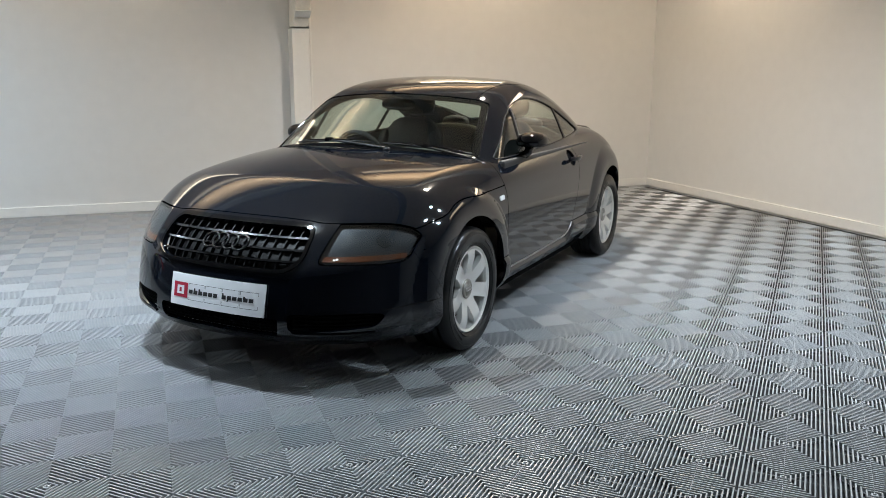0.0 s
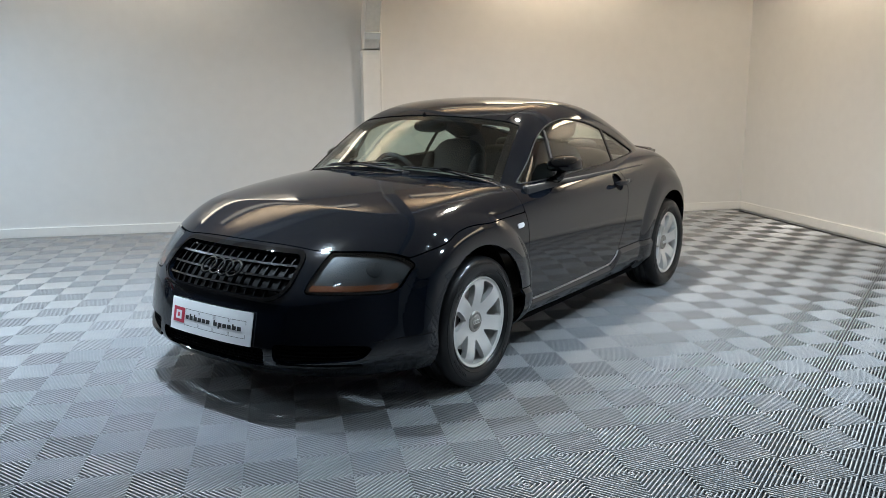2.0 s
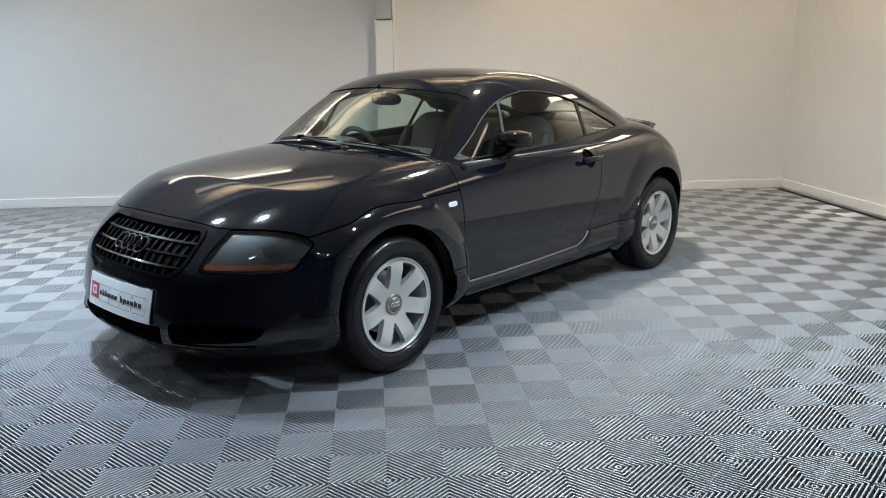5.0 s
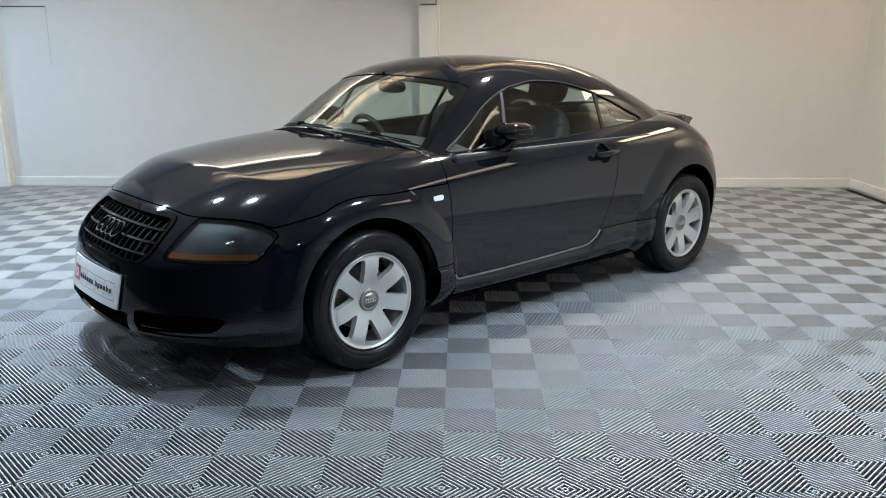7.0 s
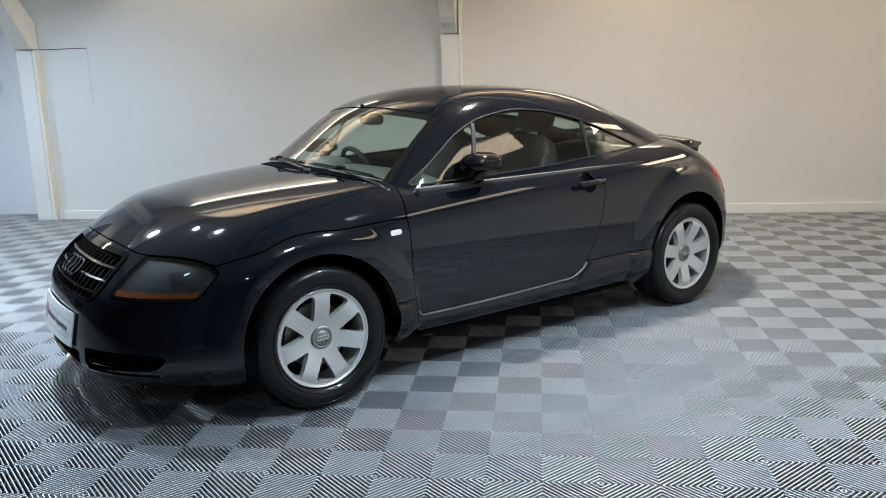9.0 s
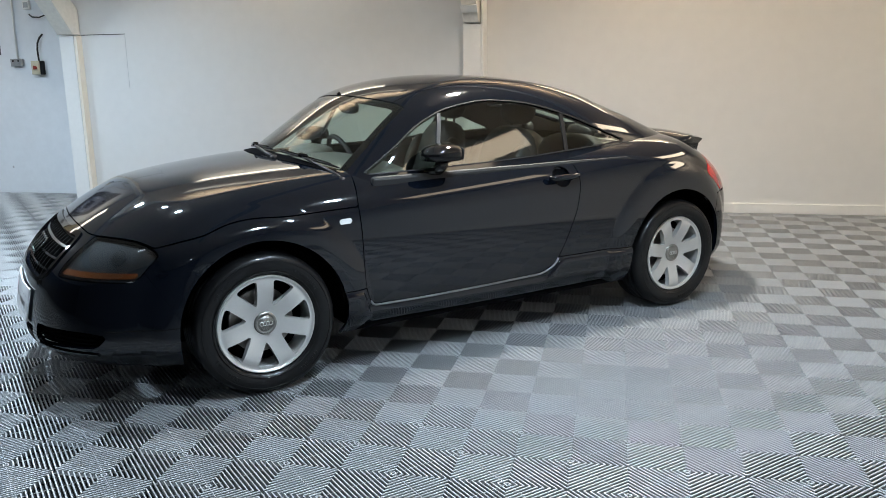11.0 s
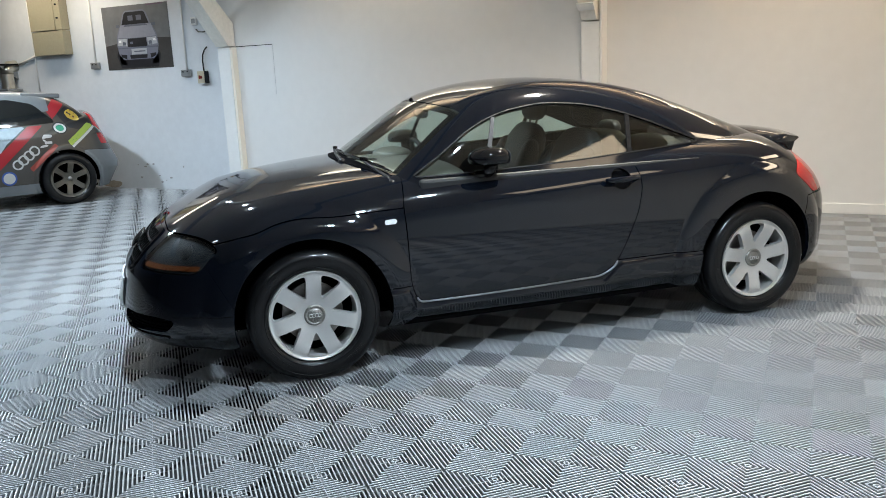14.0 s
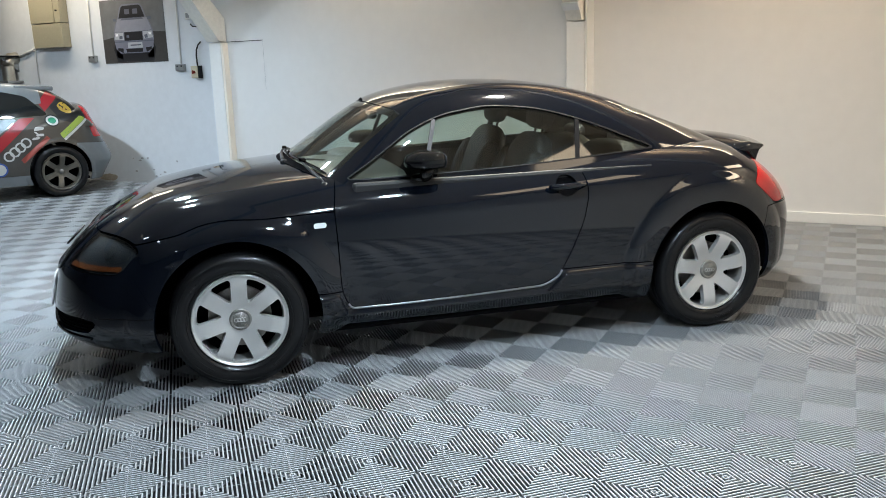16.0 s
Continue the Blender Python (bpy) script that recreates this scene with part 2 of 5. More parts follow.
def rounded(points, n=6, r=0.25):
    """An outline with its corners rounded off by a share r of each side."""
    out = []
    pts = [np.array(p, float) for p in points]
    for i, p in enumerate(pts):
        a, b = pts[i - 1], pts[(i + 1) % len(pts)]
        rr = r[i] if isinstance(r, (list, tuple)) else r
        if rr == 0:
            out.append(p)
            continue
        s, e = p + (a - p) * min(rr / np.linalg.norm(a - p), 0.5), p + (b - p) * min(rr / np.linalg.norm(b - p), 0.5)
        for k in range(n + 1):
            t = k / n
            out.append((1 - t) ** 2 * s + 2 * t * (1 - t) * p + t * t * e)
    return np.array(out)


def sdf(outline, u, v):
    """Signed distance to a closed outline, below 0 inside."""
    best, inside = np.full(u.shape, 1e9), np.zeros(u.shape, bool)
    for (x0, y0), (x1, y1) in zip(outline, np.roll(outline, -1, axis=0)):
        dx, dy = x1 - x0, y1 - y0
        t = np.clip(((u - x0) * dx + (v - y0) * dy) / (dx * dx + dy * dy + 1e-12), 0, 1)
        best = np.minimum(best, np.hypot(u - x0 - t * dx, v - y0 - t * dy))
        if dy != 0:
            inside ^= ((y0 > v) != (y1 > v)) & (u < dx * (v - y0) / dy + x0)
    return np.where(inside, -best, best)


def sstep(t):
    t = np.clip(t, 0, 1)
    return t * t * (3 - 2 * t)


def smax(a, b, k):
    return np.maximum(a, b) + k / 4 * np.clip(1 - np.abs(a - b) / k, 0, 1) ** 2


class Sheet:
    """A surface as vertices, normals and faces, which can be clipped along any smooth field."""

    def __init__(self, v, n, f):
        self.v, self.n, self.f = v, n, f

    def clip(self, field):
        """The part where field(x, y, z) is below 0."""
        val = field(self.v[:, 0], self.v[:, 1], self.v[:, 2])
        ins = val <= 0
        v, n, faces, cache = list(self.v), list(self.n), [], {}
        for f in self.f:
            k = sum(ins[i] for i in f)
            if k == len(f):
                faces.append(f)
            elif k:
                out = []
                for a, b in zip(f, f[1:] + f[:1]):
                    if ins[a]:
                        out.append(a)
                    if ins[a] != ins[b]:
                        key = (a, b) if a < b else (b, a)
                        if key not in cache:
                            t = val[key[0]] / (val[key[0]] - val[key[1]])
                            cache[key] = len(v)
                            v.append(self.v[key[0]] * (1 - t) + self.v[key[1]] * t)
                            m = self.n[key[0]] * (1 - t) + self.n[key[1]] * t
                            n.append(m / (np.linalg.norm(m) + 1e-9))
                        out.append(cache[key])
                if len(out) > 2:
                    faces.append(tuple(out))
        return Sheet(np.array(v), np.array(n), faces).tidy()

    def tidy(self):
        used = sorted({i for f in self.f for i in f})
        if not used:
            return Sheet(np.zeros((0, 3)), np.zeros((0, 3)), [])
        where = {o: k for k, o in enumerate(used)}
        return Sheet(self.v[used], self.n[used], [tuple(where[i] for i in f) for f in self.f])

    def mirror(self):
        s = np.array((1, -1, 1))
        return Sheet(self.v * s, self.n * s, [f[::-1] for f in self.f])

    def plus(self, other):
        k = len(self.v)
        return Sheet(np.vstack((self.v, other.v)), np.vstack((self.n, other.n)), self.f + [tuple(i + k for i in f) for f in other.f])

    def moved(self, d):
        return Sheet(self.v + self.n * d, self.n, self.f)

    def hem(self, depth):
        """Turns the rim inward, so that the sheet shows a thickness."""
        count = {}
        for f in self.f:
            for a, b in zip(f, f[1:] + f[:1]):
                count[(a, b)] = count.get((a, b), 0) + 1
        v, n, faces = list(self.v), list(self.n), list(self.f)
        for (a, b) in list(count):
            if (b, a) in count or abs(self.v[a][1]) + abs(self.v[b][1]) < 1e-4:
                continue
            e = self.v[b] - self.v[a]
            out = np.cross(e, self.n[a])
            out /= np.linalg.norm(out) + 1e-9
            k = len(v)
            v += [self.v[a], self.v[b], self.v[b] - self.n[b] * depth, self.v[a] - self.n[a] * depth]
            n += [out] * 4
            faces.append((k + 1, k, k + 3, k + 2))
        return Sheet(np.array(v), np.array(n), faces)

    def put(self, name, material, parent, label="", hem=0.006):
        s = self.hem(hem) if hem else self
        return link(name, s.v, s.f, material, parent, label, s.n)


def cast(field, starts, ways, far=3.0):
    """Meets rays with the surface field = 0, from inside it; gives places and normals."""
    lo, hi = np.zeros(len(starts)), np.full(len(starts), far)
    for _ in range(34):
        mid = (lo + hi) / 2
        p = starts + ways * mid[:, None]
        out = field(p[:, 0], p[:, 1], p[:, 2]) > 0
        hi, lo = np.where(out, mid, hi), np.where(out, lo, mid)
    p = starts + ways * lo[:, None]
    e = 0.004
    n = np.stack([field(*(p + e * np.eye(3)[i]).T) - field(*(p - e * np.eye(3)[i]).T) for i in range(3)], 1)
    return p, n / (np.linalg.norm(n, axis=1)[:, None] + 1e-9)


def shell(field, x0, x1, z0, step, fan, turn, low=180):
    """The left half (y below 0) of a closed surface, by rays from a spine at y = 0, z0 from x0 to x1 with a fan at each end."""
    cols = [(x0, -math.pi / 2 + fan * k) for k in range(int(math.pi / 2 / fan) + 1)]
    cols[0] = (x0, -math.pi / 2 + 1e-4)
    n = int((x1 - x0) / step)
    cols += [(x0 + (x1 - x0) * k / n, 0.0) for k in range(1, n)]
    cols += [(x1, -a) for _, a in reversed(cols[:int(math.pi / 2 / fan) + 1])]
    phis = np.radians(np.linspace(0, low, int(low / turn) + 1))
    starts, ways = [], []
    for x, al in cols:
        for ph in phis:
            starts.append((x, 0, z0))
            ways.append((math.sin(al), -math.cos(al) * math.sin(ph), math.cos(al) * math.cos(ph)))
    p, nn = cast(field, np.array(starts), np.array(ways))
    p[np.abs(p[:, 1]) < 1e-6, 1] = 0
    m = len(phis)
    faces = [(i * m + j, i * m + j + 1, (i + 1) * m + j + 1, (i + 1) * m + j) for i in range(len(cols) - 1) for j in range(m - 1)]
    return Sheet(p, nn, faces)

# ---- the room ----
WALL_Y, WALL_X, LEFT_Y = 4.98, 4.43, 5.38
BACK_Y, LEFT_X, TOP_Z = -7.0, -11.0, 3.0


def structure(name, bm, material, label):
    return tagged(part(name, bm, material, None, label), kind="structure")


structure("wall_north", box((-4.62, WALL_Y, -0.02), (WALL_X + 0.2, WALL_Y + 0.2, TOP_Z)), wall_paint, "plain white painted showroom wall")
structure("wall_north_west", box((LEFT_X - 0.2, LEFT_Y, -0.02), (-4.62, LEFT_Y + 0.2, TOP_Z)), old_paint, "old white painted brick wall with flaking base")
structure("wall_return", box((-4.62, WALL_Y + 0.2, -0.02), (-4.42, LEFT_Y + 0.2, TOP_Z)), old_paint, "short white return of the wall")
structure("wall_east", box((WALL_X, BACK_Y, -0.02), (WALL_X + 0.2, WALL_Y, TOP_Z)), wall_paint, "plain white painted side wall")
# south and west walls are unseen, added dark to limit bounced light
structure("wall_south", box((LEFT_X - 0.2, BACK_Y - 0.2, -0.02), (WALL_X + 0.2, BACK_Y, TOP_Z)), closing_wall_dark, "unseen closing wall, dark to cut bounced light")
structure("wall_west", box((LEFT_X - 0.2, BACK_Y, -0.02), (LEFT_X, LEFT_Y, TOP_Z)), closing_wall_dark, "unseen closing wall, dark to cut bounced light")
structure("ceiling", box((LEFT_X - 0.2, BACK_Y - 0.2, TOP_Z), (WALL_X + 0.2, LEFT_Y + 0.2, TOP_Z + 0.15)), ceiling_paint, "plain painted ceiling between the rafters")
structure("baseboard", box((-4.38, WALL_Y - 0.018, 0.0), (-0.055, WALL_Y, 0.095), 0.004), trim_paint, "white painted skirting board")
structure("baseboard", box((0.125, WALL_Y - 0.018, 0.0), (WALL_X - 0.018, WALL_Y, 0.095), 0.004), trim_paint, "white painted skirting board")
structure("baseboard", box((WALL_X - 0.018, BACK_Y, 0.0), (WALL_X, WALL_Y, 0.095), 0.004), trim_paint, "white painted skirting board")

rafter_paint = mat("rafter_paint", (0.80, 0.77, 0.70), 0.45, vary=0.1, scale=6, bump=0.15)
# portal frames: a boxed pilaster on the wall, and the steel rafter that leans into the room above it
# white trim tinted cream: warm light on the left casing, put into its colour
warm_lit_trim = mat("warm_lit_trim_paint", (0.86, 0.80, 0.70), 0.35, vary=0.04, scale=6)
for x, deep, casing, wide, edge_paint in ((0.035, 0.23, 2.30, 0.075, trim_paint), (-4.50, 0.10, 1.82, 0.122, warm_lit_trim)):
    pil = empty("portal_frame", pose(x, WALL_Y, 0), "white boxed pilaster with a grey steel rafter above", "column", "portal frames of the hall")
    part("pilaster", box((-0.088, -deep, 0.0), (0.088, -0.002, 1.82), 0.006), trim_paint, pil)
    part("side_casing", box((0.090, 0.005 - deep, 0.0), (0.112 if casing > 2 else 0.124, -0.002, casing), 0.004), edge_paint, pil, "white side casing of the pilaster")
    part("rafter", slab([(-0.04 - deep, 1.83), (-0.02, 1.83), (-0.02, 2.1), (-0.72, 2.75), (-0.95, 2.75)], 0.075 + wide, "x", 0.006, base=-0.075), rafter_paint, pil, "pale painted steel rafter")
    if casing > 2:
        part("splice_plate", slab([(-0.13 - deep, 1.915), (-0.19 - deep, 1.975), (-0.165 - deep, 1.985), (-0.105 - deep, 1.925)], 0.156, "x", base=-0.078), trim_paint, pil, "white joint filler")
    part("ceiling_beam", box((-0.075, -6.5, 2.75), (0.075, -0.7, 2.995), 0.01), steel_paint, pil, "grey steel beam below the ceiling")

# purlins between the beams
for x0, x1 in ((-4.42, -0.045), (0.115, 4.42)):
    structure("ceiling_purlin", box((x0, 2.36, 2.78), (x1, 2.52, 2.995), 0.008), rafter_paint, "cream painted purlin under the ceiling")

# ceiling battens, with the added fill lamps among them
for (cx, cy, cz), length, width, turn, watts, colour, beam in BATTENS:
    lamp = empty("batten_light", pose(cx, cy, cz, 0, 0, turn), "slim lit ceiling batten light, some added as fill", "ceiling light", "batten lights")
    h = length / 2
    part("housing", box((-h - 0.02, -width / 2 - 0.02, 0.012), (h + 0.02, width / 2 + 0.02, 0.07), 0.006), trim_paint, lamp, "white light housing")
    part("diffuser", box((-h, -width / 2, 0.0), (h, width / 2, 0.011)), mat("lit_diffuser_%d_%d" % (colour[2] * 100, watts / (length * width)), colour, 0.5, emit=watts / (length * width) * 0.06), lamp, "glowing diffuser")
    data = bpy.data.lights.new("batten_lamp", "AREA")
    data.shape, data.size, data.size_y, data.energy, data.color = "RECTANGLE", length, width, watts, colour
    data.spread = radians(beam)
    lo = new("batten_lamp", data)
    lo.matrix_basis = pose(cx, cy, cz - 0.006, 0, 0, turn)
    if cz < 2.9:
        for sx in (-0.8, 0.8):
            part("hanger", tube([(sx * h, 0, 0.06), (sx * h, 0, 3.0 - cz)], 0.004, 6), steel_paint, lamp)
    if cz < 2.8:  # added upward lamp, much stronger than the batten, to brighten the ceiling
        up = bpy.data.lights.new("batten_lamp", "AREA")
        up.shape, up.size, up.size_y, up.energy, up.color = "RECTANGLE", length, width, 14, colour
        uo = new("batten_lamp", up)
        uo.matrix_basis = pose(cx, cy, cz + 0.078, 180, 0, turn)

# ---- floor of clip-together ribbed tiles ----
tagged(structure("floor", box((LEFT_X, BACK_Y, -0.08), (WALL_X, LEFT_Y, -0.024)), under_mat, "dark sub-floor under grey ribbed tiles"), category="floor")
floor = bpy.data.objects["floor"]
SQUARE = 0.2
DIAG = SQUARE * math.sqrt(2)
RIBS = 18


def tile_mesh(places):
    """Tiles 0.4 m square: in each quarter, ribs cross the diagonal and a fine bar runs along it."""
    verts, faces = [], []
    for px, py in places:
        for sx, sy in ((1, 1), (-1, 1), (-1, -1), (1, -1)):
            flip = sx * sy < 0

            def put(u, v, z):
                verts.append((px + sx * (u + v) / math.sqrt(2), py + sy * (u - v) / math.sqrt(2), z))
                return len(verts) - 1

            def face(*ids):
                faces.append(ids if flip else ids[::-1])

            pitch = DIAG / RIBS
            for k in range(RIBS):
                u, row = (k + 0.5) * pitch, []
                for du, z in ((-0.0010, -0.024), (-0.0011, -0.0055), (-0.0032, -0.0026), (-0.0021, 0.0), (0.0021, 0.0), (0.0032, -0.0026), (0.0011, -0.0055), (0.0010, -0.024)):
                    half = max(min(u + du, DIAG - u - du), 0.0)
                    row.append((put(u + du, -half, z), put(u + du, half, z)))
                for a, b in zip(row, row[1:]):
                    face(a[0], b[0], b[1], a[1])
            a, b, c, d = put(0.004, -0.0012, -0.0022), put(DIAG - 0.004, -0.0012, -0.0022), put(DIAG - 0.004, 0.0012, -0.0022), put(0.004, 0.0012, -0.0022)
            face(a, b, c, d)
            # thin webs that tie the rib ends together round the quarter
            w, q, z = 0.0011, SQUARE, -0.015
            for corners in (((0, 0), (q, 0), (q, w), (0, w)), ((0, q - w), (q, q - w), (q, q), (0, q)), ((0, w), (w, w), (w, q - w), (0, q - w)), ((q - w, w), (q, w), (q, q - w), (q - w, q - w))):
                n = len(verts)
                verts.extend((px + sx * cx, py + sy * cy, z) for cx, cy in corners)
                faces.append((n, n + 1, n + 2, n + 3) if not flip else (n + 3, n + 2, n + 1, n))
    me = bpy.data.meshes.new("tile")
    me.from_pydata(verts, [], faces)
    me.materials.append(tile_mat)
    return me


one, rest = tile_mesh([(0, 0)]), []
for i in range(-31, 9):
    for j in range(-17, 16):
        px, py = 1.3 + 0.4 * i, -0.4 + 0.4 * j
        if px - 0.2 < LEFT_X or px + 0.2 > WALL_X + 0.15 or py + 0.2 > (LEFT_Y if px < -4.6 else WALL_Y) + 0.15:
            continue
        if -2.4 < px < 4.2 and -2.3 < py < 4.5:
            tile = new("tile", one)
            tile.parent = floor
            tile.location = (px, py, 0)
        else:
            rest.append((px, py))
far = new("far_tiles", tile_mesh(rest))
far.parent = floor
tagged(far, "grey ribbed plastic floor tiles", kind="stuff")

# ---- the black coupe ----
# Its own axes: x rearward from the front axle, y to its right, z up.
coupe = empty("sports_coupe", Matrix.Translation((-0.611, 0.637, 0)) @ pose(0, 0, 0, 0, 0, 42.63) @ Matrix.Scale(1.0167, 4), "glossy black two-door coupe with silver seven-spoke alloy wheels", "car")
BASE = 2.422
HUB = 0.308

top_line = cubic([-1.0, -0.8, -0.65, -0.45, -0.2, 0.1, 0.4, 0.8, 1.3, 1.9, 2.3, 2.6, 2.85, 3.05, 3.25], [0.56, 0.675, 0.748, 0.825, 0.885, 0.926, 0.952, 0.972, 0.985, 1.000, 1.003, 0.985, 0.935, 0.865, 0.765])
roof_line = cubic([0.05, 0.25, 0.5, 0.75, 0.95, 1.335, 1.75, 2.0, 2.3, 2.6, 2.85, 3.1], [0.76, 0.915, 1.088, 1.240, 1.299, 1.333, 1.299, 1.248, 1.152, 1.035, 0.935, 0.82])
belt_line = cubic([0.2, 0.55, 1.0, 1.7, 2.15, 2.6, 3.0], [0.742, 0.748, 0.751, 0.745, 0.695, 0.585, 0.43])


def swell(t):
    """A flare that starts at a crease and eases out to its lip."""
    t = np.clip(t, 0, 1)
    t = t * t / (t + 0.11) * 1.11
    return 1 - (1 - t) ** 2


def half_width(x, z):
    w = 0.860 - 0.016 * ((x - 1.2) / 1.6) ** 2
    front = sstep((-0.12 - x) / 0.25)
    w = w - np.where(z > 0.58, 0.40, 0.28 * (1 - front)) * (z - 0.58) ** 2 + 0.10 * front * np.clip(0.58 - np.maximum(z, 0.27), 0, 1)
    rf, rr = np.hypot(x, z - HUB), np.hypot(x - BASE, z - HUB)
    w = w + 0.030 * swell((0.508 - rf) / 0.11) + 0.028 * swell((0.528 - rr) / 0.11)
    w = w - 4.0 * front * np.clip(0.32 - z, 0, 1) ** 2
    ledge = 0.303 + 0.093 * (1 - sstep((x - 0.44) / 0.05) + sstep((x - 1.48) / 0.12))
    w = w - 4.0 * (1 - front) * np.clip(0.315 - z, 0, 1) ** 2
    return w + 0.018 * sstep((ledge - z) / 0.028) * sstep((x - 0.20) / 0.1) * sstep((2.2 - x) / 0.1)


def body_field(x, y, z):
    y = np.abs(y)
    b = np.maximum(half_width(x, z), 0.2)
    nose = 0.690 - 0.16 * np.clip(z - 0.28, 0, 1) - 0.22 * np.clip(z - 0.28, 0, 1) ** 2 - 2.6 * np.clip(z - 0.5, 0, 1) ** 2 - 2.0 * np.clip(0.31 - z, 0, 1) ** 2 - 5.0 * np.clip(0.27 - z, 0, 1) ** 2
    tail = 0.78 - 1.8 * np.clip(z - 0.5, 0, 1) ** 2 - 2.2 * np.clip(0.32 - z, 0, 1) ** 2
    df, dr = np.clip(-0.2 - x, 0, 9) / np.clip(nose, 0.2, 1), np.clip(x - 2.4, 0, 9) / np.clip(tail, 0.2, 1)
    rim = np.where(x < 1, (df ** 2.2 + (y / b) ** 2.6) ** (1 / 2.6), (dr ** 3 + (y / b) ** 3) ** (1 / 3))
    side = (rim - 1) * b
    top = z - (top_line(x) - 0.066 * (y / 0.75) ** 2.6)
    return smax(side, top, 0.18)


def bowed(x, y):
    s = 0.13 * sstep((1.35 - x) / 0.6) - 0.12 * sstep((x - 1.6) / 0.6)
    return x - s * (np.abs(y) / 0.65) ** 2


def dome_field(x, y, z):
    y = np.abs(y)
    d = z - 0.92
    side = y - (belt_line(x) - (0.46 + 0.08 * np.clip(x - 1.1, -0.5, 0.8)) * d - 0.17 * d * np.abs(d))
    top = z - (roof_line(bowed(x, y)) - 0.045 * (y / 0.6) ** 2)
    return smax(side, top, 0.13)


def arches(x, y, z, grow=0.0):
    hole = np.maximum(0.366 + grow - np.hypot(x, z - HUB), 0.374 + grow - np.hypot(x - BASE, z - HUB))
    return np.where(np.abs(y) > 0.42, hole, -0.1)


def underside(x, y, z):
    return 0.192 + 0.012 * sstep((x - 2.5) / 0.3) - z


hood_side = cubic([-0.6, -0.41, -0.29, -0.22, -0.155, -0.08, 0.0, 0.10, 0.28, 0.46], [0.655, 0.676, 0.702, 0.719, 0.742, 0.758, 0.763, 0.759, 0.762, 0.768])


def bonnet_front(y):
    return -0.632 + 0.030 * (y / 0.5) ** 2 + 0.155 * np.clip((y - 0.40) / 0.39, 0, 1) ** 1.6


def lamp_edge(x, y, z):
    y = np.abs(y)
    return np.maximum(np.where(x < -0.2, sdf(HEAD_LAMP, y, z), 0.5), x - bonnet_front(y) + 0.004)


def hood_edge(x, y, z):
    y = np.abs(y)
    front = bonnet_front(y) - x
    side = np.where(y > 0.45, hood_side(x) - z, -1)
    return np.maximum(np.maximum(front, side), x - 0.452 - 0.25 * np.clip(z - 0.77, 0, 1))


DOOR = rounded([(0.56, 1.10), (0.472, 0.88), (0.451, 0.77), (0.458, 0.60), (0.463, 0.400), (0.498, 0.312), (0.75, 0.310), (1.10, 0.316), (1.470, 0.328), (1.555, 0.375), (1.607, 0.473), (1.681, 0.638), (1.714, 0.777), (1.707, 0.855), (1.66, 0.94), (1.60, 1.10)], 4, 0.04)
REAR_LAMP = rounded([(2.692, 0.752), (2.80, 0.868), (2.90, 0.835), (3.01, 0.64), (2.846, 0.632)], 4, 0.025)
HEAD_LAMP = rounded([(0.474, 0.546), (0.510, 0.82), (0.90, 0.82), (0.802, 0.674), (0.778, 0.545)], 4, [0.03, 0, 0, 0.01, 0.03])
GRILLE = rounded([(-0.335, 0.519), (-0.405, 0.562), (-0.392, 0.682), (0.392, 0.682), (0.405, 0.562), (0.335, 0.519)], 5, 0.045)
LOW_INTAKE = rounded([(-0.33, 0.234), (-0.34, 0.314), (0.34, 0.314), (0.33, 0.234)], 4, 0.02)
SIDE_INTAKE = rounded([(0.385, 0.256), (0.375, 0.338), (0.66, 0.344), (0.742, 0.334), (0.710, 0.280)], 4, 0.025)
WINDOW = rounded([(0.532, 0.897), (0.68, 0.985), (0.853, 1.103), (1.024, 1.170), (1.258, 1.204), (1.496, 1.186), (1.68, 1.142), (1.865, 1.078), (1.985, 1.027), (2.155, 0.960), (1.70, 0.936), (1.34, 0.916), (1.0, 0.906)], 4, [0.01, .08, .08, .08, .08, .08, .08, .08, .06, 0.012, .1, .1, .1])


def on_side(outline):
    return lambda x, y, z: np.where(np.abs(y) > 0.4, sdf(outline, x, z), 0.5)


def on_front(outline):
    return lambda x, y, z: np.where(x < -0.2, sdf(outline, np.abs(y), z), 0.5)


def grow(field, d):
    return lambda x, y, z: field(x, y, z) - d


def outside(field, d=0.0):
    return lambda x, y, z: d - field(x, y, z)


GAP = 0.0024
half = shell(body_field, -0.3, 2.6, 0.52, 0.0095, math.radians(1.0), 0.75)
half = half.clip(underside).clip(lambda x, y, z: np.where(z > 0.82, -0.012 - dome_field(x, y, z), -0.05))
lining = half.moved(-0.014).clip(lambda x, y, z: arches(x, y, z, 0.012)).clip(outside(lamp_edge)).clip(outside(on_front(GRILLE))).clip(outside(on_front(LOW_INTAKE))).clip(outside(on_front(SIDE_INTAKE)))
half = half.clip(arches)


def cut(field, gap=GAP):
    """Takes the panel inside the field off the half body, leaving a shut line; gives the panel."""
    global half
    inner = half.clip(grow(field, -gap))
    half = half.clip(outside(field, gap))
    return inner


door = cut(on_side(DOOR))
head_lamp = cut(lamp_edge)
hood = cut(hood_edge)
rear_lamp = cut(on_side(REAR_LAMP))
skirt = cut(lambda x, y, z: np.maximum(np.maximum(z - 0.398, 0.30 - x), x - 2.2))
nose = cut(lambda x, y, z: np.maximum(x + 0.33 + 0.55 * (z - 0.345), x - 0.1), 0.0006)
tail = cut(lambda x, y, z: np.maximum(2.70 - x + 0.25 * (z - 0.4), z - 0.628))
fender = half.clip(lambda x, y, z: x - 1.0)
quarter = half.clip(lambda x, y, z: 1.0 - x)
